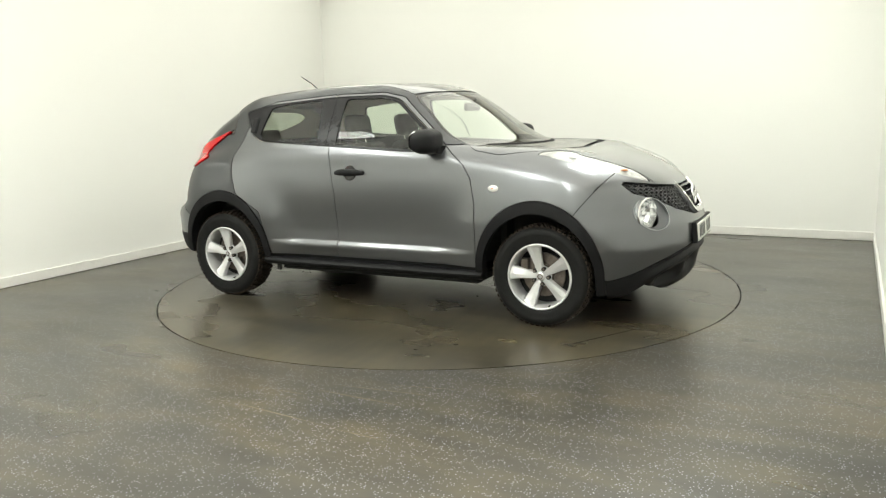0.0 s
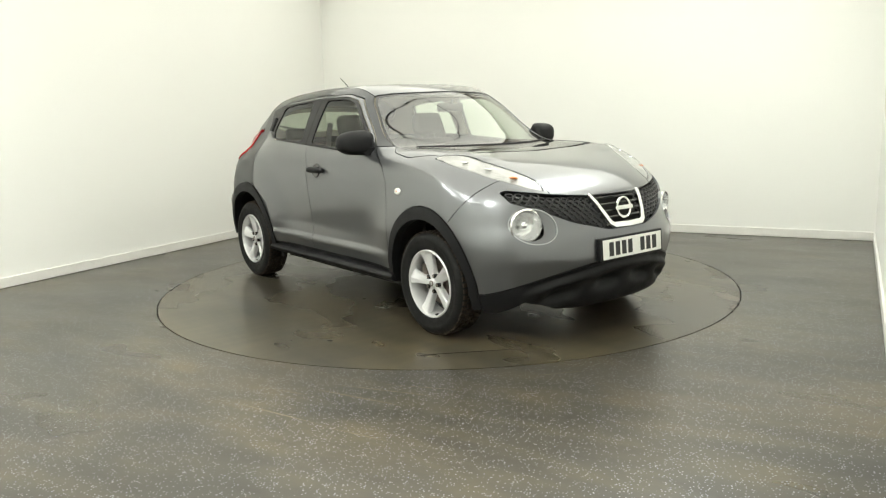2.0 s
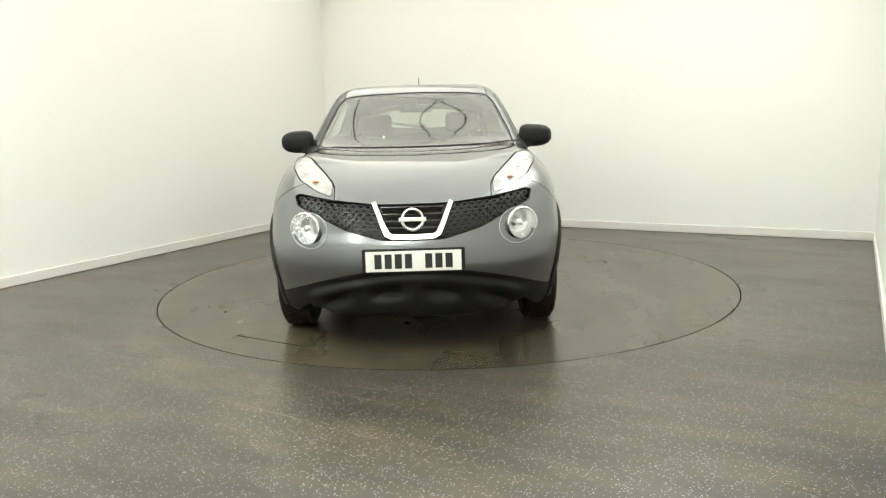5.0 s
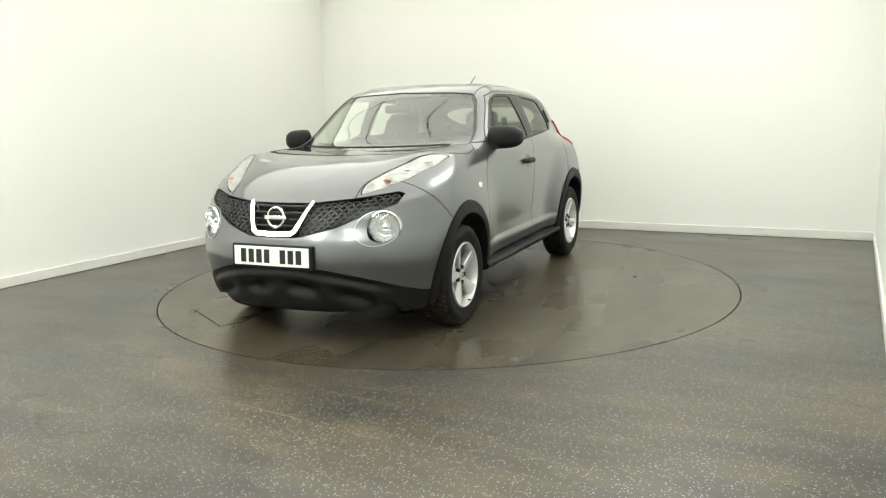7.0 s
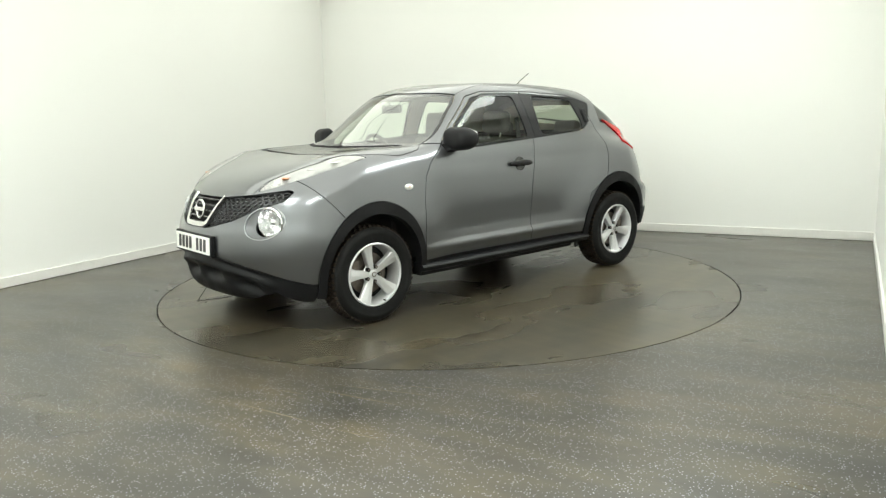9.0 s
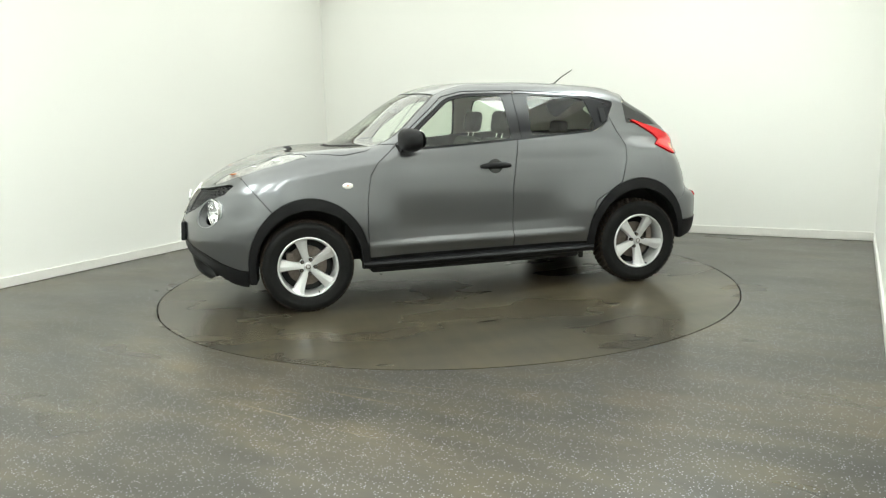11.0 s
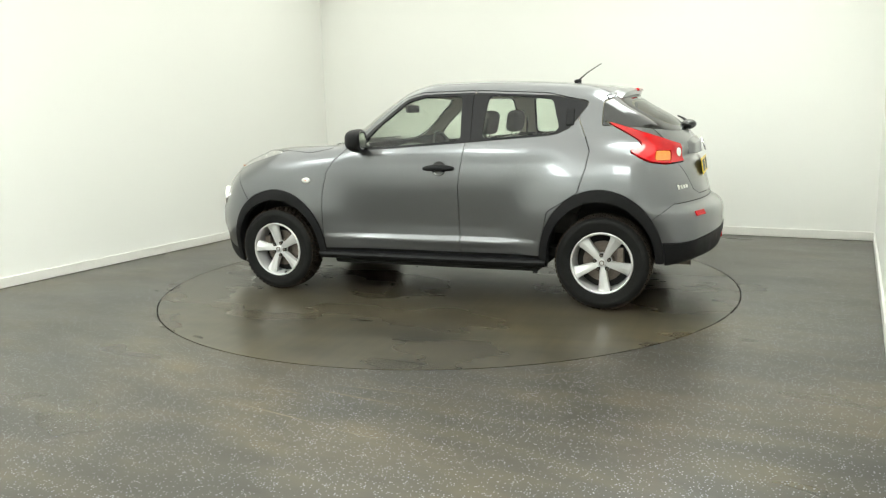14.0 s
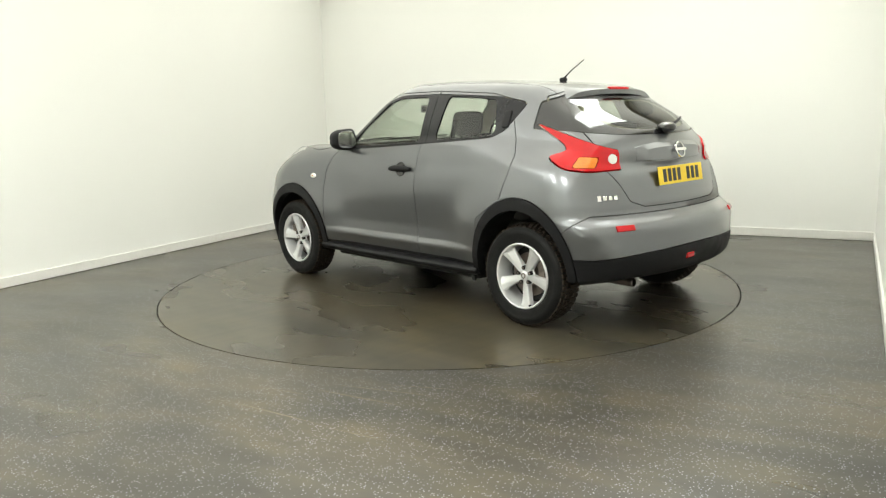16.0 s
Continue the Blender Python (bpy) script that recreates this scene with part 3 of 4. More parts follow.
    pale, lamp = split(lamp, lambda V: np.hypot(V[:, 1] - 0.545, V[:, 2] - 1.035) - 0.030, 0.0015)
    for m in (False, True):
        tl = panel("tail_lamp", lamp, REDLENS, car, 0.010, 0.02, m, "red boomerang-shaped tail lamp")
        panel("indicator_lens", amber, AMBER, tl, 0.009, 0.02, m, "amber indicator lens")
        panel("reversing_lens", pale, WHITELENS, tl, 0.009, 0.02, m, "white round reversing lens")
    # rear window
    rw = soft([(-0.2, 1.438), (0.45, 1.428), (0.60, 1.392), (0.72, 1.31), (0.76, 1.245), (0.62, 1.195), (0.43, 1.176), (-0.2, 1.162)], w=0.16)
    rwin, H = split(H, poly(rw, Y, Z, (X, -1, -1.235)))
    rg = soft([(-0.2, 1.405), (0.34, 1.395), (0.48, 1.355), (0.50, 1.29), (0.42, 1.225), (0.28, 1.205), (-0.2, 1.195)], w=0.3)
    rclear, redge = split(rwin, poly(rg, Y, Z), 0.0)
    panel("rear_window", rclear, DARKGLASS, car, -0.004, 0.0041, label="tinted rear window")
    panel("rear_window_border", redge, GLOSSBLACK, car, -0.004, label="dark rear window surround")
    # upper front lamps on the wings
    leaf = soft([(1.855, 0.46), (1.77, 0.565), (1.62, 0.675), (1.40, 0.745), (1.22, 0.755), (1.24, 0.722), (1.36, 0.65), (1.58, 0.545), (1.76, 0.458)], w=0.25)
    hl, H = split(H, poly(leaf, X, Y, (Z, 1, 0.8)))
    for m in (False, True):
        swell = lambda V: 0.003 + 0.016 * np.clip(-poly(leaf, X, Y)(V) / 0.045, 0, 1) ** 0.6
        top = panel("wing_lamp", hl, LENS, car, 0, 0.006, m, "clear cover of the wing-top lamp", rim=swell)
        panel("wing_lamp_housing", hl, LAMPWHITE, top, 0, 0.03, m, "bright silver lamp housing", rim=lambda V: swell(V) - 0.010)
        s = -1 if m else 1
        for k, (lx, ly) in enumerate(((1.70, 0.565), (1.56, 0.63), (1.42, 0.69))):
            b = bmesh.new()
            lz = surf(Z, lx, ly)[0].z + 0.004
            bmesh.ops.create_uvsphere(b, u_segments=14, v_segments=8, radius=0.03, matrix=Matrix.Translation((lx, ly * s, lz)) @ Matrix.Diagonal((1.2, 0.75, 0.22, 1)))
            part("lamp_bulb", b, AMBER if k == 0 else CHROME, top, "amber indicator bulb" if k == 0 else "", 60)
    # grille opening and round lamps
    gp = soft([(-0.2, 0.842), (0.20, 0.845), (0.45, 0.868), (0.655, 0.897), (0.690, 0.885), (0.668, 0.828), (0.56, 0.790), (0.38, 0.708), (0.17, 0.655), (-0.2, 0.648)], w=0.12)
    eye = lambda V: np.maximum(np.hypot((np.abs(V[:, 1]) - 0.590) / 1.16, V[:, 2] - 0.700) - 0.098, 1.6 - V[:, 0])
    round_hole, H = split(H, eye, 0.0)
    grille, H = split(H, poly(gp, Y, Z, (X, 1, 1.62)), 0.0)
    panel("grille_backing", grille, LINER, car, -0.045, 0.05)
    ringp = keep(round_hole, lambda V: eye(V), -0.004, -1)
    bowl = keep(round_hole, lambda V: eye(V), -0.004, 1)
    bowl = keep(bowl, lambda V: np.hypot(V[:, 1] - 0.618, V[:, 2] - 0.704), 0.079, -1)
    bez = both("lamp_bezel", ringp, BEZEL, car, "bright round lamp bezel", offset=0.004, flange=0.012)
    for m, bz in zip((False, True), bez):
        panel("lamp_bowl", bowl, PAINT, bz, 0, 0.02, m, rim=lambda V: -0.004 - 0.05 * np.clip(-(eye(V) + 0.01) / 0.08, 0, 1) ** 0.7)
    # painted panels
    hood_line = soft([(1.965, -0.3), (1.965, 0.20), (1.955, 0.36), (1.92, 0.44), (1.77, 0.450), (1.58, 0.539), (1.36, 0.644), (1.22, 0.719), (0.98, 0.775), (0.80, 0.75), (0.70, 0.66), (0.93, 0.40), (1.00, -0.3)], w=0.2)
    bonnet, H = split(H, poly(hood_line, X, Y, (Z, 1, 0.80)))
    panel("bonnet", bonnet, PAINT, car, label="grey metallic bonnet")
    d1 = [(0.83, 0.30), (0.838, 0.55), (0.832, 0.76), (0.80, 0.92), (0.745, 1.005), (0.635, 1.095), (0.48, 1.235), (0.22, 1.452), (0.07, 1.486), (-0.33, 1.486), (-0.325, 1.30), (-0.30, 1.12), (-0.268, 0.93), (-0.25, 0.81), (-0.25, 0.53), (-0.26, 0.30)]
    door1, H = split(H, poly(d1, X, Z, (Y, 1, 0.3)))
    both("front_door", door1, PAINT, car, "grey metallic front door")
    d2 = [(-0.26, 0.30), (-0.25, 0.53), (-0.25, 0.81), (-0.268, 0.93), (-0.30, 1.12), (-0.325, 1.30), (-0.335, 1.486), (-0.85, 1.452), (-0.99, 1.42), (-1.08, 1.28), (-1.172, 1.06), (-1.155, 0.95), (-1.105, 0.79), (-0.90, 0.66), (-0.82, 0.30)]
    door2, H = split(H, poly(d2, X, Z, (Y, 1, 0.3)))
    both("rear_door", door2, PAINT, car, "grey metallic rear door")
    bumper_line = lambda V: np.maximum(1.40 - V[:, 0], (V[:, 2] - (0.73 + 1.25 * (V[:, 0] - 1.50))) * 0.65)
    fb, H = split(H, bumper_line)
    panel("front_bumper", fb, PAINT, car, label="grey metallic front bumper")
    rear_line = lambda V: np.maximum(V[:, 0] + 1.40, V[:, 2] - np.minimum(0.715, 0.60 + 0.75 * (-V[:, 0] - 1.56)))
    rb, H = split(H, rear_line)
    panel("rear_bumper", rb, PAINT, car, label="grey metallic rear bumper")
    hatch_poly = [(-0.3, 1.50), (-0.3, 0.745), (0.40, 0.75), (0.50, 0.785), (0.545, 0.88), (0.60, 0.965), (0.62, 1.24), (0.68, 1.30), (0.56, 1.42), (0.4, 1.452)]
    hatch, H = split(H, poly(hatch_poly, Y, Z, (X, -1, -1.24)))
    panel("tailgate", hatch, PAINT, car, label="grey metallic tailgate")
    wing, H = split(H, lambda V: np.maximum(0.55 - V[:, 0] + 0 * V[:, 1], V[:, 2] - 1.13))
    both("front_wing", wing, PAINT, car, "grey metallic front wing")
    roof, H = split(H, lambda V: np.maximum(V[:, 1] - 0.535 + 0.06 * np.clip(-V[:, 0] - 0.6, 0, 1), np.maximum(1.40 - V[:, 2], V[:, 0] - 0.62)))
    panel("roof_panel", roof, PAINT, car, label="grey metallic roof")
    panel("side_frame", H, PAINT, car, label="grey metallic pillar and rear quarter")
    fuel = soft([(-1.20, 1.005), (-1.41, 1.01), (-1.44, 0.865), (-1.21, 0.86)], w=0.15)
    flap, H = split(H, poly(fuel, X, Z, (Y, 1, 0.3)))
    panel("side_frame", H, PAINT, car, mirror=True, label="grey metallic pillar and rear quarter")
    panel("fuel_flap", flap, PAINT, car, mirror=True, label="grey metallic fuel filler flap")


def inner_shell(car):
    """Dark trim behind the outer skin, open at the windows."""
    s = HULL[0]
    for cx, cz, a, b in ((1.245, 0.335, 0.415, 0.458), (-1.25, 0.345, 0.412, 0.466)):
        s = keep(s, ellipse(cx, cz, a - 0.03, b - 0.05), 0, -1)
    g = soft([(0.55, 1.095), (0.43, 1.235), (0.19, 1.428), (0.06, 1.460), (-0.25, 1.460), (-0.275, 1.134), (0.10, 1.110)], w=0.12)
    s = keep(s, poly(g, X, Z, (Y, 1, 0.3)), 0, -1)
    g = soft([(-0.42, 1.457), (-0.68, 1.445), (-0.905, 1.420), (-0.965, 1.22), (-0.93, 1.168), (-0.40, 1.142)], w=0.15)
    s = keep(s, poly(g, X, Z, (Y, 1, 0.3)), 0, -1)
    g = [(-0.2, 1.09), (0.40, 1.10), (0.677, 1.125), (0.659, 1.20), (0.570, 1.41), (0.522, 1.460), (0.40, 1.474), (-0.2, 1.489)]
    s = keep(s, poly(g, Y, Z, (X, 1, 0.12)), 0, -1)
    g = soft([(-0.2, 1.40), (0.30, 1.39), (0.44, 1.35), (0.45, 1.30), (0.37, 1.24), (0.25, 1.217), (-0.2, 1.205)], w=0.3)
    s = keep(s, poly(g, Y, Z, (X, -1, -1.22)), 0, -1)
    leaf = [(1.93, 0.43), (1.78, 0.60), (1.62, 0.70), (1.40, 0.77), (1.20, 0.77), (1.20, 0.71), (1.36, 0.62), (1.58, 0.51), (1.76, 0.43)]
    s = keep(s, poly(leaf, X, Y, (Z, 1, 0.8)), 0, -1)
    s = keep(s, lambda V: np.maximum(np.hypot((np.abs(V[:, 1]) - 0.585) / 1.25, V[:, 2] - 0.705) - 0.11, 1.6 - V[:, 0]), 0, -1)
    s = keep(s, poly([(-0.3, 0.86), (0.70, 0.91), (0.70, 0.78), (0.2, 0.63), (-0.3, 0.63)], Y, Z, (X, 1, 1.6)), 0, -1)
    roof, rest = keep(s, lambda V: 1.16 - V[:, 2]), keep(s, lambda V: 1.16 - V[:, 2], 0, -1)
    panel("headliner", roof, HEADLINER, car, -0.018, 0.019, label="beige roof lining and pillar trim")
    panel("inner_shell", rest, LINER, car, -0.018, 0.019, label="dark inner trim shell")


def wheel(car, x, y):
    """Tyre with alloy rim; the outer face looks along +y, turned round for the other side."""
    R, W = 0.322, 0.105
    bm = lathe(bmesh.new(), [(0.205, -0.085), (0.225, -0.098), (0.262, -W), (0.292, -0.098), (0.309, -0.082), (0.313, -0.06), (0.314, 0.0), (0.313, 0.06), (0.309, 0.082), (0.292, 0.098), (0.268, W), (0.262, 0.1025), (0.240, 0.1005), (0.225, 0.098), (0.213, 0.094), (0.205, 0.083), (0.20, 0.07)], 72)
    tyre = part("wheel", bm, RUBBER, car, "black tyre on a silver five-spoke alloy rim", 50)
    tyre.matrix_local = pose(x, y - math.copysign(W, y), R - 0.001, 0, 0, 0 if y > 0 else 180)
    tb = bmesh.new()
    n = 54
    for i in range(n):
        for k, (yy, w, sk) in enumerate(((-0.069, 0.028, 10), (-0.035, 0.030, 22), (0.0, 0.028, 0), (0.035, 0.030, -22), (0.069, 0.028, -10))):
            a = 2 * math.pi * (i + (0.5 if k % 2 else 0)) / n
            rr = 0.317 if abs(yy) < 0.06 else 0.3125
            ca, sa = math.cos(a), math.sin(a)
            v = [tb.verts.new(((rr + dr) * ca - dt * sa, yy + dy * w / 2, (rr + dr) * sa + dt * ca)) for dr, k2 in ((-0.005, 1.0), (0.005, 0.88)) for dt, dy in ((-0.013 * k2, -k2), (0.013 * k2, -k2), (0.013 * k2, k2), (-0.013 * k2, k2))]
            tb.faces.new(v[4:])
            for q in range(4):
                tb.faces.new((v[q], v[(q + 1) % 4], v[4 + (q + 1) % 4], v[4 + q]))
    part("tread", tb, TREADMUD, tyre, "dusty brown tread blocks")
    rim = lathe(bmesh.new(), [(0.208, 0.086), (0.209, 0.094), (0.203, 0.099), (0.196, 0.096), (0.190, 0.080), (0.184, 0.03), (0.184, -0.08)], 72)
    part("rim", rim, ALLOY, tyre, "silver alloy rim", 40)
    part("brake_disc", lathe(bmesh.new(), [(0.0005, 0.012), (0.07, 0.012), (0.075, 0.006), (0.138, 0.006), (0.138, -0.012)], 48), STEEL, tyre, "worn steel brake disc", 40)
    part("inner_drum", lathe(bmesh.new(), [(0.0005, -0.02), (0.184, -0.03)], 36), LINER, tyre)
    part("caliper", boxed((0.115 if x > 0 else -0.115, 0.02, 0.04), (0.05, 0.05, 0.12), (0, 0, 0), 0.008), STEEL, tyre)
    base = (42.0 if x > 0 else 13.0) if y > 0 else (67.0 if x > 0 else 59.0)
    for k in range(5):
        sp = bmesh.new()
        st = [(0.028, 0.020, 0.064, 0.002), (0.075, 0.025, 0.070, 0.006), (0.13, 0.032, 0.078, 0.012), (0.175, 0.041, 0.086, 0.016), (0.196, 0.050, 0.091, 0.010)]
        rows = []
        for r, w, f, rd in st:
            rows.append([sp.verts.new((r, yy, zz)) for zz, yy in ((-w, f - 0.04), (-w, f - 0.008), (-w * 0.85, f), (-w * 0.12, f), (w * 0.80, f - rd), (w, f - rd - 0.008), (w, f - 0.04))])
        for p, q in zip(rows, rows[1:]):
            for i in range(6):
                sp.faces.new((p[i], p[i + 1], q[i + 1], q[i]))
            sp.faces.new((p[6], p[0], q[0], q[6]))
        sp.faces.new(rows[0])
        sp.faces.new(rows[-1])
        ang = base + 72 * k
        s = -1 if y > 0 else 1
        bmesh.ops.rotate(sp, verts=sp.verts, matrix=Matrix.Rotation(radians(s * ang + (180 if y > 0 else 0)), 3, "Y"))
        part("spoke", sp, ALLOY, tyre, "", 12)
    part("hub_cap", lathe(bmesh.new(), [(0.0005, 0.076), (0.022, 0.075), (0.028, 0.070), (0.030, 0.055), (0.056, 0.052), (0.066, 0.04)], 32), ALLOY, tyre, "round alloy hub centre", 40)
    part("hub_badge", lathe(bmesh.new(), [(0.012, 0.0765), (0.012, 0.079), (0.017, 0.079), (0.017, 0.0755)], 24), STEEL, tyre)
    for k in range(5):
        a = radians(base + 36 + 72 * k) * (-1 if y > 0 else 1) + (math.pi if y > 0 else 0)
        # Raised dark disc: the shade of the sunken nut seat put in as colour.
        part("nut_shade", lathe(bmesh.new(), [(0.0005, 0.0735), (0.0125, 0.0735), (0.0135, 0.050)], 12, c=(0.050 * math.cos(a), 0, -0.050 * math.sin(a))), LINER, tyre)
        part("wheel_nut", lathe(bmesh.new(), [(0.0005, 0.0765), (0.006, 0.0765), (0.008, 0.074), (0.008, 0.045)], 8, c=(0.050 * math.cos(a), 0, -0.050 * math.sin(a))), STEEL, tyre)
    va = radians(250)
    part("valve", boxed((0.19 * math.cos(va), 0.09, 0.19 * math.sin(va)), (0.01, 0.02, 0.01), bevel=0.002), LINER, tyre)
    return tyre


def loft(bm, rows, close=True):
    vs = [[bm.verts.new(p) for p in r] for r in rows]
    for a, b in zip(vs, vs[1:]):
        n = len(a)
        for i in range(n if close else n - 1):
            bm.faces.new((a[i], a[(i + 1) % n], b[(i + 1) % n], b[i]))
    if close:
        bm.faces.new(vs[0])
        bm.faces.new(vs[-1])
    return bm


def side_steps(car):
    """The rounded black strip that stands proud beneath each pair of doors."""
    for s in (1, -1):
        rows = []
        for i in range(33):
            x = -0.88 + 1.76 * i / 32
            e = abs(x) / 0.88
            o = 0.862 + 0.010 * e**4
            zt = 0.322 + 0.006 * e**6
            rows.append([(x, s * yy, zz) for yy, zz in ((0.77, zt + 0.006), (o - 0.030, zt), (o - 0.010, zt - 0.006), (o, zt - 0.020), (o - 0.006, zt - 0.040), (o - 0.030, zt - 0.054), (0.77, zt - 0.060))])
        part("side_step", loft(bmesh.new(), rows), PLASTIC, car, "rounded black plastic side strip", 50)
        part("jacking_tab", boxed((-0.80, s * 0.80, 0.245), (0.035, 0.02, 0.05), bevel=0.006), LINER, car)


def underside(car):
    b = bmesh.new()
    box(b, (0.0, 0, 0.255), (1.62, 1.50, 0.07), bevel=0.02)
    box(b, (1.25, 0, 0.36), (0.9, 1.02, 0.16), bevel=0.03)
    box(b, (-1.22, 0, 0.37), (0.8, 1.02, 0.14), bevel=0.03)
    part("underbody", b, LINER, car, "dark underbody floor pan")
    for x in (FORE, AFT):
        for s in (1, -1):
            w = bmesh.new()
            n = 24
            rows = []
            for i in range(n + 1):
                a = math.pi * (0.02 + 0.96 * i / n)
                p = (x + 0.405 * math.cos(a), 0.345 + 0.43 * math.sin(a))
                rows.append([w.verts.new((p[0], s * yy, p[1])) for yy in (0.52, 0.80)])
            for p, q in zip(rows, rows[1:]):
                w.faces.new((p[0], p[1], q[1], q[0]))
            w.faces.new([r[0] for r in rows])
            part("wheel_well", w, LINER, car)


car = tagged(new("car"), "grey metallic five-door compact crossover car parked on the turntable", "car")
bodywork(car)
inner_shell(car)
underside(car)
side_steps(car)
for ax in (FORE, AFT):
    for sy in (0.868, -0.868):
        wheel(car, ax, sy)


def on_skin(axis, u, v, sign=1, lift=0.0, up=(0, 0, 1)):
    """A frame on the skin: local z looks outwards, local y is up along it."""
    p, n = surf(axis, u, v, sign)
    side = Vector(up).cross(n).normalized()
    m = Matrix((side, n.cross(side), n)).transposed().to_4x4()
    return Matrix.Translation(p + n * lift) @ m


def placed(bm, m):
    bmesh.ops.transform(bm, matrix=m, verts=bm.verts)
    return bm


def bars(parent, m, word, high, deep, material, total):
    """Plain upright bars where a plate or badge carries characters."""
    n = len(word)
    step = total / n
    for i, c in enumerate(word):
        if c == "x":
            part("character_bar", placed(boxed((-total / 2 + step * (i + 0.5), 0, deep / 2), (step * 0.70, high, deep), bevel=0.0008, seg=1), m), material, parent)


def plates(car):
    m = on_skin(X, 0.0, 0.548, 1, 0.006)
    m = Matrix.Translation(m.translation) @ pose(0, 0, 0, 90, 0, 90) @ pose(0, 0, 0, -4)
    part("plate_plinth", placed(boxed((0, 0.0, -0.016), (0.56, 0.135, 0.03), bevel=0.006), m), PLASTIC, car, "black plastic number plate plinth")
    pl = part("front_plate", placed(boxed((0, 0.0, 0.002), (0.52, 0.111, 0.006), bevel=0.0015), m), PLATEWHITE, car, "white front number plate with dark bars")
    bars(pl, m @ pose(0, 0, 0.0052), "xxxx.xxx", 0.079, 0.001, BLACKINK, 0.44)
    m = on_skin(X, 0.0, 0.915, -1, 0.008)
    m = Matrix.Translation(m.translation) @ pose(0, 0, 0, 90, 0, -90) @ pose(0, 0, 0, -9)
    pl = part("rear_plate", placed(boxed((0, 0, 0.002), (0.52, 0.111, 0.006), bevel=0.0015), m), PLATEYELLOW, car, "yellow rear number plate with dark bars")
    bars(pl, m @ pose(0, 0, 0.0052), "xxxx.xxx", 0.079, 0.001, BLACKINK, 0.44)


def spoiler(car):
    rows = []
    for i in range(41):
        y = -0.60 + 1.2 * i / 40
        e = abs(y) / 0.60
        drop = 0.055 * e**2 + 0.085 * max(e - 0.6, 0) ** 1.5 / 0.25
        tip = -1.385 + 0.10 * e**2.2
        rows.append([(-1.12, y, 1.508 - drop * 0.9), (-1.24, y, 1.496 - drop), (tip + 0.02, y, 1.472 - drop), (tip, y, 1.462 - drop), (tip + 0.008, y, 1.430 - drop), (tip + 0.07, y, 1.412 - drop), (-1.18, y, 1.43 - drop)])
    part("roof_spoiler", loft(bmesh.new(), rows), PAINT, car, "grey metallic roof spoiler", 40)
    part("brake_lamp", boxed((-1.382, 0, 1.463), (0.03, 0.21, 0.018), bevel=0.005), REDLENS, car, "red high-level brake lamp")


def grille(car):
    inside = poly(soft([(-0.2, 0.842), (0.20, 0.845), (0.45, 0.868), (0.655, 0.897), (0.690, 0.885), (0.668, 0.828), (0.56, 0.790), (0.38, 0.708), (0.17, 0.655), (-0.2, 0.648)], w=0.12), Y, Z)
    ok = lambda y, z: inside(np.array([[2.0, y, z]]))[0] < -0.006
    cells = [(0.165 + i * 0.042 + (0.021 if j % 2 else 0), 0.660 + j * 0.0215 + 0.05 * max(i * 0.042 - 0.02, 0)) for j in range(13) for i in range(13)]
    cells = [c for c in cells if ok(*c) and c[0] < 0.665]
    ring_at = ((-0.021, 0), (-0.010, 0.0107), (0.010, 0.0107), (0.021, 0), (0.010, -0.0107), (-0.010, -0.0107))
    P, N = surf_many(X, [c[0] + a for c in cells for a, b in ring_at], [c[1] + b for c in cells for a, b in ring_at])
    for s in (1, -1):
        mesh = bmesh.new()
        for q in range(len(cells)):
            n = Vector(N[6 * q])
            outer = [Vector(P[6 * q + k]) - n * 0.012 for k in range(6)]
            mid = sum(outer, Vector()) / 6
            ring = [mid + (o - mid) * 0.74 for o in outer]
            deep = [r - n * 0.016 for r in ring]
            A, B, C = ([mesh.verts.new((p.x, s * p.y, p.z)) for p in w] for w in (outer, ring, deep))
            for k in range(6):
                l = (k + 1) % 6
                mesh.faces.new((A[k], A[l], B[l], B[k]))
                mesh.faces.new((B[k], B[l], C[l], C[k]))
        part("grille_mesh", mesh, GRILLE, car, "black honeycomb grille mesh")
    for k in range(5):
        z = 0.685 + 0.035 * k
        w = 0.125 + 0.055 * (z - 0.66) / 0.18
        part("grille_slat", boxed((surf(X, 0, z)[0].x - 0.012, 0, z), (0.02, 2 * w, 0.011), bevel=0.003), GLOSSBLACK, car)
    v = bmesh.new()
    rows = []
    path = [(-0.215, 0.848), (-0.190, 0.795), (-0.165, 0.735), (-0.142, 0.688), (-0.115, 0.672), (0, 0.668), (0.115, 0.672), (0.142, 0.688), (0.165, 0.735), (0.190, 0.795), (0.215, 0.848)]
    for k, (y, z) in enumerate(path):
        p, n = surf(X, y, z)
        a, b = path[max(k - 1, 0)], path[min(k + 1, len(path) - 1)]
        t = Vector((0, b[0] - a[0], b[1] - a[1])).normalized()
        q = n.cross(t).normalized() * (0.017 if 2 < k < 8 else 0.014)
        rows.append([p + q - n * 0.012, p + q * 0.9 + n * 0.012, p - q * 0.9 + n * 0.014, p - q - n * 0.012])
    part("grille_surround", loft(v, rows), CHROME, car, "bright chrome V-shaped grille surround", 30)
    badge(car, Matrix.Translation((surf(X, 0, 0.764)[0].x + 0.012, 0, 0.764)) @ pose(0, 0, 0, 90, 0, 90) @ pose(0, 0, 0, -8), 1.0)


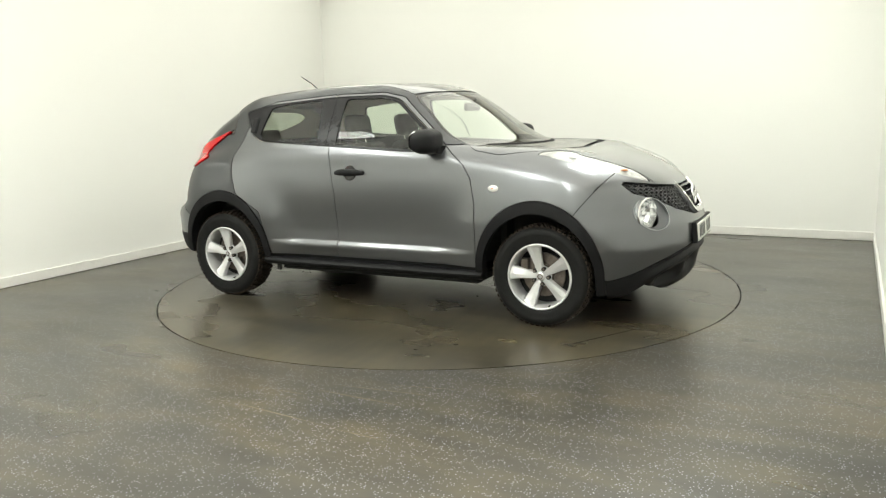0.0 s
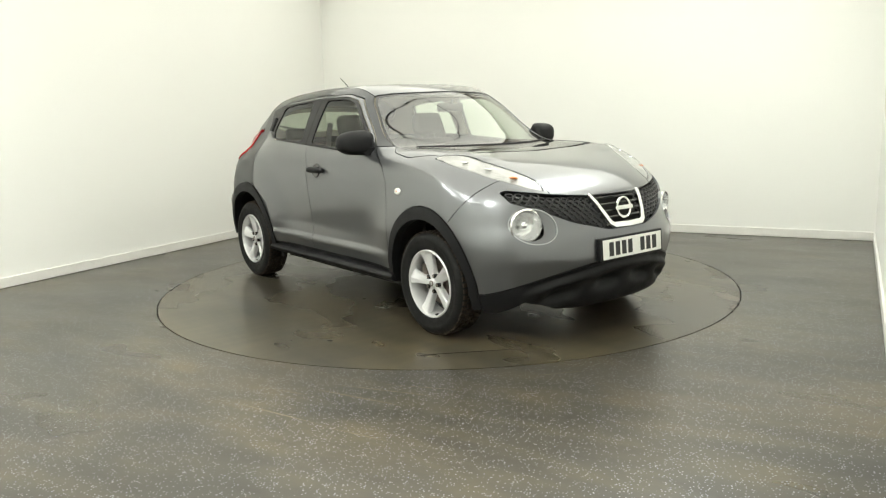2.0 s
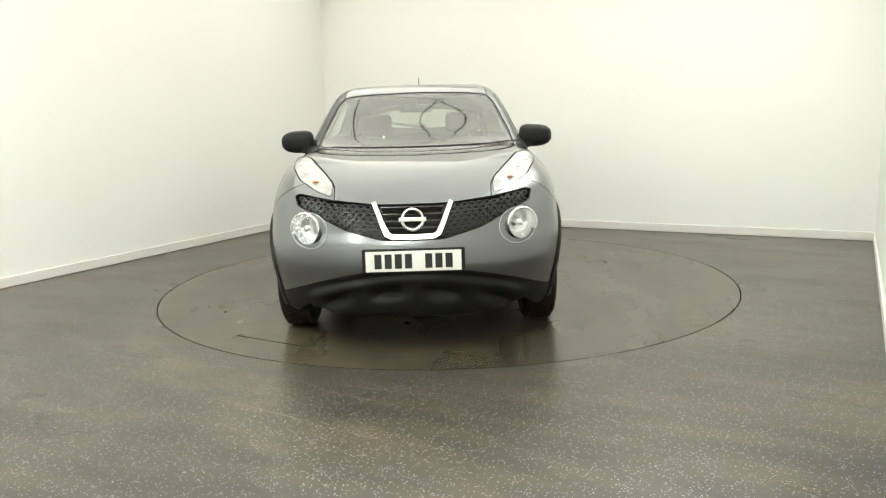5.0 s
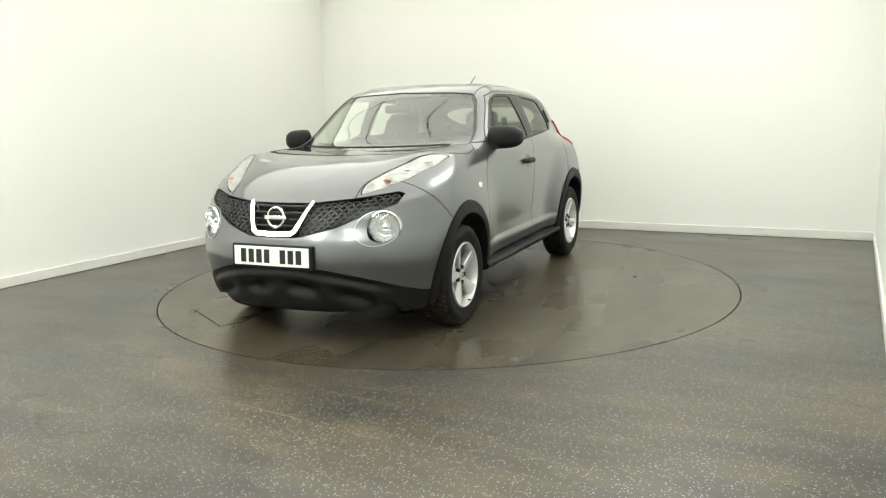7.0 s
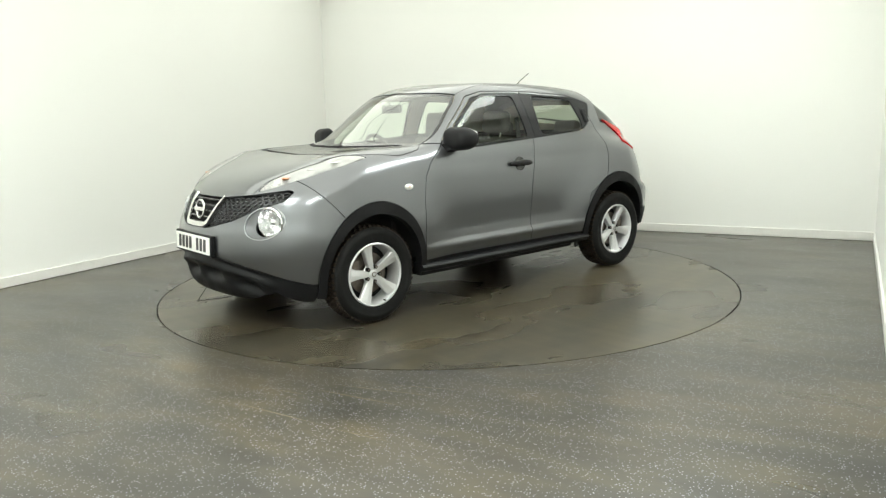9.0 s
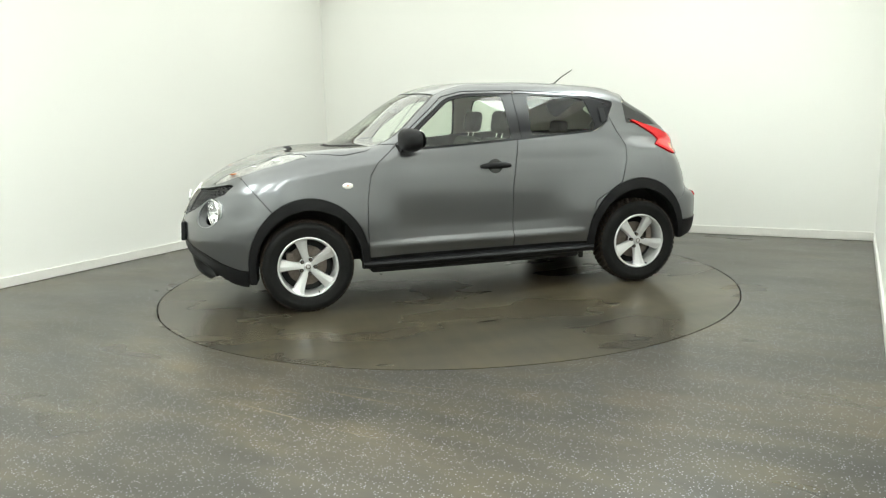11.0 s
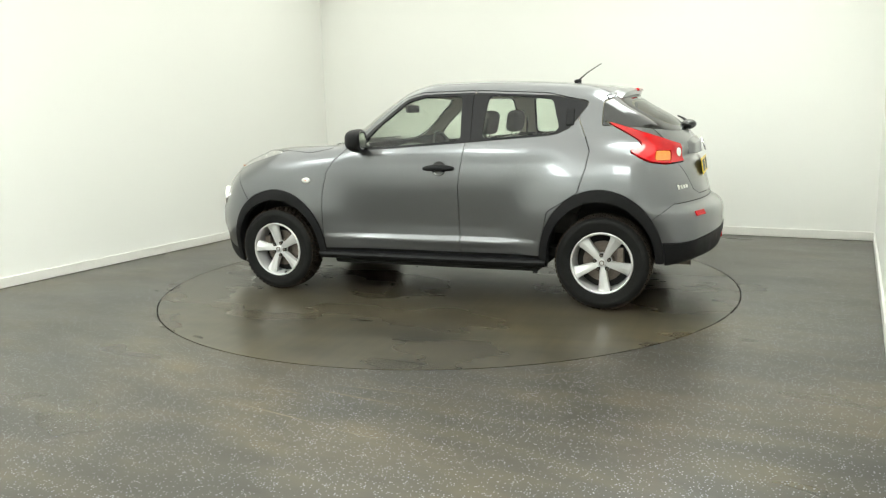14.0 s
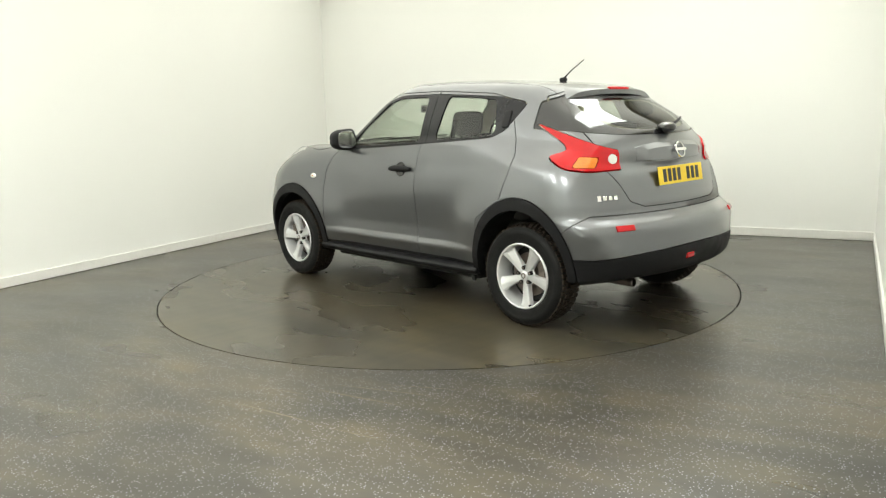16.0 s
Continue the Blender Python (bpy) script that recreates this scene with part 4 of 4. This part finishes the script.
def badge(car, m, k):
    b = lathe(bmesh.new(), [(0.050 * k, 0.0), (0.050 * k, 0.008), (0.056 * k, 0.011), (0.064 * k, 0.008), (0.064 * k, 0.0), (0.050 * k, 0.0)], 40, "Z")
    box(b, (0, 0, 0.007), (0.150 * k, 0.024 * k, 0.012), bevel=0.002)
    part("badge", placed(b, m), CHROME, car, "plain chrome ring-and-bar badge", 40)


def headlamps(car):
    for s in (1, -1):
        p, n = surf(X, 0.618, 0.704)
        n = Vector((0.93, 0.37, 0)).normalized()
        c = Vector((p.x - 0.012, s * p.y, p.z))
        d = Vector((n.x, s * n.y, 0.0))
        m = Matrix.Translation(c) @ d.to_track_quat("X", "Z").to_matrix().to_4x4() @ Matrix.Scale(1.12, 4)
        lamp = part("headlamp", placed(lathe(bmesh.new(), [(0.072, -0.06), (0.082, -0.02), (0.086, 0.004), (0.080, 0.010), (0.077, 0.0), (0.077, -0.02)], 48, "X"), m), CHROME, car, "round chrome-rimmed headlamp", 40)
        part("reflector", placed(lathe(bmesh.new(), [(0.0005, -0.062), (0.03, -0.058), (0.055, -0.045), (0.070, -0.022), (0.077, 0.0)], 20, "X"), m), REFLECTOR, lamp, "faceted bright reflector")
        bulb = lathe(bmesh.new(), [(0.0005, -0.006), (0.012, -0.008), (0.02, -0.016), (0.022, -0.05)], 20, "X")
        part("bulb_cap", placed(bulb, m), REFLECTOR, lamp, "", 40)
        part("lens", placed(lathe(bmesh.new(), [(0.0005, 0.026), (0.03, 0.023), (0.055, 0.015), (0.078, 0.002)], 40, "X"), m), LENS, lamp, "clear domed lens", 60)


def mirrors(car):
    for s in (1, -1):
        b = bmesh.new()
        bmesh.ops.create_uvsphere(b, u_segments=36, v_segments=22, radius=1.0)
        for v in b.verts:
            x, y, z = v.co
            f = lambda q, e: math.copysign(abs(q) ** e, q)
            xx = f(x, 0.8) * (0.082 if x > 0 else 0.045)
            v.co = (0.505 + xx - 0.025 * f(y, 1), s * (0.870 + 0.122 * f(y, 0.62)), 1.156 + 0.080 * f(z, 0.66) * (1 - 0.20 * y))
        mir = part("door_mirror", b, PLASTIC, car, "rounded black door mirror", 80)
        g = bmesh.new()
        bmesh.ops.create_uvsphere(g, u_segments=28, v_segments=12, radius=1.0)
        for v in g.verts:
            x, y, z = v.co
            f = lambda q, e: math.copysign(abs(q) ** e, q)
            v.co = (0.457 + 0.004 * x - 0.022 * y, s * (0.870 + 0.100 * f(y, 0.7)), 1.158 + 0.064 * f(z, 0.75))
        part("mirror_glass", g, CHROME, mir, "bright mirror glass", 60)
        st = loft(bmesh.new(), [[(0.545 + 0.055 * a, s * 0.775, 1.095 + 0.03 * c) for a, c in ((-1, -1), (1, -1), (1.1, 1), (-0.7, 1.3))], [(0.54 + 0.035 * a, s * 0.84, 1.105 + 0.02 * c) for a, c in ((-1, -1), (1, -1), (1, 1), (-1, 1))]])
        part("mirror_foot", st, PLASTIC, mir)


def side_details(car):
    for s in (1, -1):
        def put(name, bm, x, z, material, label="", lift=0.0, parent=car, sm=None):
            m = on_skin(Y, x, z, 1, lift)
            placed(bm, m)
            if s < 0:
                for v in bm.verts:
                    v.co.y *= -1
            return part(name, bm, material, parent, label, sm)

        # The cup isn't hollow: a black disc on the skin gives its shade.
        cup = lathe(bmesh.new(), [(0.0005, 0.0015), (0.040, 0.0015), (0.050, 0.003), (0.052, 0.0)], 28, "Z")
        for v in cup.verts:
            v.co.x *= 1.05
        put("handle_cup", cup, -0.112, 0.948, GLOSSBLACK, "flat black disc for the shaded recess behind the handle", 0.001)
        hb = bmesh.new()
        rows = []
        for i in range(15):
            u = -0.115 + 0.23 * i / 14
            e = abs(u) / 0.115
            h = 0.023 * (1 - 0.45 * e**3)
            up = 0.030 * (1 - 0.55 * e**4)
            rows.append([(u, h * math.cos(a) + 0.004 * (1 - e), up + 0.012 * math.sin(a)) for a in [2 * math.pi * k / 10 for k in range(10)]])
        put("door_handle", loft(hb, rows), -0.112, 0.948, PLASTIC, "black pull door handle", 0.0, car, 50)
        ind = lathe(bmesh.new(), [(0.0005, 0.009), (0.014, 0.008), (0.020, 0.004), (0.021, 0.0)], 28, "Z")
        for v in ind.verts:
            v.co.x *= 1.75
        put("side_indicator", ind, 0.966, 0.863, WHITELENS, "small oval clear side indicator", 0.001, car, 60)
        put("indicator_bulb", boxed((0, 0, 0.009), (0.014, 0.008, 0.004), bevel=0.002), 0.966, 0.863, AMBER)
        hid = boxed((0, 0, 0.003), (0.052, 0.118, 0.014), bevel=0.006)
        put("rear_door_handle", hid, -1.025, 1.283, PLASTIC, "black upright handle beside the rear window")
        put("flap", boxed((0, 0, 0), (0.02, 0.10, 0.006), bevel=0.002), -0.86, 0.30, LINER, "", -0.06)
        rf = boxed((0, 0, 0.002), (0.125, 0.036, 0.010), bevel=0.003)
        m = on_skin(X, 0.63, 0.645, -1, 0.001)
        placed(rf, m)
        if s < 0:
            for v in rf.verts:
                v.co.y *= -1
        part("rear_reflector", rf, REDLENS, car, "red oblong rear bumper reflector")
    for i in range(4):
        m = on_skin(X, 0.70 - 0.034 * i, 0.815, -1, 0.001)
        part("model_badge", placed(boxed((0, 0, 0.002), (0.024, 0.024 if i else 0.034, 0.004), bevel=0.001, seg=1), m), CHROME, car, "plain chrome badge bar")


def rear_details(car):
    rows = []
    for i in range(25):
        y = -0.37 + 0.74 * i / 24
        e = abs(y) / 0.37
        rr = []
        for z, l in ((1.012, 0.0), (1.014, 0.030), (1.028, 0.036), (1.085 - 0.02 * e**3, 0.022), (1.118 - 0.025 * e**3, 0.006), (1.122 - 0.025 * e**3, -0.004), (1.06, -0.02)):
            p, n = surf(X, y, z, -1)
            rr.append(p + n * l * (1 - 0.9 * e**8))
        rows.append(rr)
    part("tailgate_garnish", loft(bmesh.new(), rows), PAINT, car, "grey handle strip above the rear plate", 35)
    p, n = surf(X, 0, 1.068, -1)
    badge(car, Matrix.Translation((p.x - 0.029, 0, 1.068)) @ pose(0, 0, 0, 90, 0, -90) @ pose(0, 0, 0, -18), 0.82)
    for s in (1, -1):
        part("plate_lamp", boxed((surf(X, 0, 1.02, -1)[0].x - 0.012, 0.11 * s, 1.014), (0.02, 0.05, 0.008), bevel=0.002), WHITELENS, car)
    w = bmesh.new()
    bmesh.ops.create_uvsphere(w, u_segments=20, v_segments=12, radius=1.0, matrix=Matrix.Translation((-1.735, -0.02, 1.205)) @ Matrix.Diagonal((0.055, 0.078, 0.036, 1)))
    wip = part("rear_wiper", w, GLOSSBLACK, car, "short black rear wiper", 60)
    arm = [surf(X, -0.02 - 0.05 * i, 1.195 + 0.008 * i, -1)[0] + Vector((-0.025, 0, 0.012)) for i in range(8)]
    part("wiper_arm", tube(bmesh.new(), arm, [0.012, 0.012, 0.011, 0.010, 0.009, 0.008, 0.007, 0.006]), PLASTIC, wip, "", 50)
    part("exhaust_pipe", lathe(bmesh.new(), [(0.022, 0.30), (0.027, 0.30), (0.028, 0.0), (0.024, -0.004), (0.023, 0.06)], 24, "X", (-1.80, 0.44, 0.285)), STEEL, car, "round steel exhaust tailpipe", 40)
    part("fog_lamp", boxed((surf(X, 0.1, 0.43, -1)[0].x + 0.001, 0.10, 0.43), (0.02, 0.09, 0.035), bevel=0.006), REDLENS, car, "small red rear fog lamp")


def front_details(car):
    """Cowl and wipers, aerial."""
    c = bmesh.new()
    rows = []
    for i in range(31):
        y = -0.58 + 1.16 * i / 30
        a = [surf(Z, x, abs(y))[0] for x in (1.03 - 0.58 * y * y, 1.0 - 0.60 * y * y)]
        rows.append([Vector((p.x, y, p.z - 0.003)) for p in a])
    loft(c, rows, False)
    bmesh.ops.solidify(c, geom=c.faces[:], thickness=0.004)
    part("cowl", c, PLASTIC, car, "black plastic strip beneath the windscreen")
    for y0, y1, k in ((-0.50, 0.05, 1.0), (0.02, 0.50, 1.0)):
        pts = []
        for i in range(9):
            y = y0 + (y1 - y0) * i / 8
            p, n = surf(Z, 0.97 - 0.60 * y * y - 0.03 * (1 - i / 8), abs(y))
            pts.append(Vector((p.x, y, p.z)) + Vector((n.x, 0, n.z)) * -0.012)
        part("front_wiper", tube(bmesh.new(), pts, 0.006, 6), PLASTIC, car, "thin black windscreen wiper")
    top = surf(Z, -0.93, 0.0)[0]
    base = boxed((top.x, 0, top.z + 0.012), (0.055, 0.034, 0.030), bevel=0.012)
    ant = part("aerial_base", base, PLASTIC, car, "short black roof aerial")
    part("aerial_rod", tube(bmesh.new(), [(top.x - 0.005, 0, top.z + 0.02), (top.x - 0.07, 0, top.z + 0.072), (top.x - 0.175, 0, top.z + 0.135)], [0.006, 0.004, 0.003], 8), PLASTIC, ant)


def cushion(c, s, rot=(0, 0, 0), bevel=0.05):
    return boxed(c, s, rot, bevel, 4)


def interior(car):
    for s in (1, -1):
        y = 0.36 * s
        st = part("front_seat", cushion((0.08, y, 0.52), (0.50, 0.50, 0.16), (0, -6, 0)), CLOTH, car, "dark cloth front seat", 60)
        part("seat_back", cushion((-0.23, y, 0.84), (0.15, 0.48, 0.60), (0, -14, 0), 0.06), CLOTH, st, "", 60)
        part("headrest", cushion((-0.335, y, 1.255), (0.10, 0.27, 0.175), (0, -10, 0), 0.045), CLOTH, st, "padded headrest", 60)
        for k in (-0.065, 0.065):
            part("headrest_post", tube(bmesh.new(), [(-0.30, y + k, 1.10), (-0.33, y + k, 1.20)], 0.006, 8), CHROME, st)
        part("belt", boxed((-0.36, 0.60 * s, 1.02), (0.004, 0.045, 0.55), (14 * s, -6, 0)), LINER, car)
        part("sun_visor", cushion((0.16, y, 1.475), (0.16, 0.34, 0.018), (0, 14, 0), 0.008), HEADLINER, car, "beige sun visor", 60)
    be = part("rear_bench", cushion((-0.80, 0, 0.55), (0.48, 1.20, 0.16)), CLOTH, car, "dark cloth rear bench seat", 60)
    part("bench_back", cushion((-1.05, 0, 0.86), (0.15, 1.20, 0.52), (0, -18, 0), 0.06), CLOTH, be, "", 60)
    for y in (-0.40, 0.40):
        part("rear_headrest", cushion((-1.16, y, 1.185), (0.09, 0.25, 0.11), (0, -12, 0), 0.035), CLOTH, be, "", 60)
    b = bmesh.new()
    rows = []
    for i in range(25):
        y = -0.70 + 1.4 * i / 24
        k = 0.32 * y * y
        hump_y = 0.035 * math.exp(-(((y + 0.36) / 0.2) ** 2))
        rows.append([(0.90 - k, y, 0.90), (0.86 - k, y, 1.045), (0.66 - k, y, 1.055 + hump_y), (0.46 - k * 0.5, y, 1.02 + hump_y), (0.40 - k * 0.5, y, 0.92), (0.45, y, 0.62), (0.85, y, 0.6)])
    part("dashboard", loft(b, rows), DASH, car, "dark moulded dashboard", 35)
    m = pose(0.30, -0.36, 1.005, 0, -68, 0)
    sw = bmesh.new()
    n, k = 40, 10
    rings = []
    for i in range(n):
        a = 2 * math.pi * i / n
        rings.append([sw.verts.new(((0.182 + 0.015 * math.cos(w)) * math.cos(a), (0.182 + 0.015 * math.cos(w)) * math.sin(a), 0.015 * math.sin(w))) for w in [2 * math.pi * j / k for j in range(k)]])
    for i in range(n):
        p, q = rings[i], rings[(i + 1) % n]
        for j in range(k):
            sw.faces.new((p[j], p[(j + 1) % k], q[(j + 1) % k], q[j]))
    box(sw, (0, 0, -0.012), (0.12, 0.13, 0.05), bevel=0.02)
    box(sw, (0, 0.10, -0.006), (0.035, 0.17, 0.018), bevel=0.006)
    box(sw, (0, -0.10, -0.006), (0.035, 0.17, 0.018), bevel=0.006)
    part("steering_wheel", placed(sw, m), DASH, car, "dark three-spoke steering wheel", 50)
    rm = part("interior_mirror", boxed((0.44, 0, 1.375), (0.03, 0.23, 0.06), bevel=0.012, seg=3), LINER, car, "dark interior mirror", 60)
    part("mirror_stalk", tube(bmesh.new(), [(0.45, 0, 1.40), (0.47, 0, 1.43)], 0.008), LINER, rm)
    part("cabin_floor", boxed((-0.2, 0, 0.36), (2.0, 1.36, 0.05)), LINER, car)
    part("bulkhead", boxed((0.95, 0, 0.72), (0.04, 1.3, 0.68)), LINER, car)
    part("parcel_shelf", boxed((-1.38, 0, 1.03), (0.46, 1.0, 0.03), bevel=0.01), DASH, car, "dark parcel shelf")


plates(car)
spoiler(car)
grille(car)
headlamps(car)
mirrors(car)
side_details(car)
rear_details(car)
front_details(car)
interior(car)


def motions():
    """The turntable makes 12.467 degrees a second, and the car stands on it."""
    times = [1.0 * k for k in range(17)]
    turn = [(t, -27.07 - 12.467 * t) for t in times]
    walk(disc, [(t, pose(0, 0, 0, 0, 0, a)) for t, a in turn])
    walk(car, [(t, pose(0, 0, 0, 0, 0, a) @ pose(-0.0915, -0.2031, 0)) for t, a in turn])


motions()
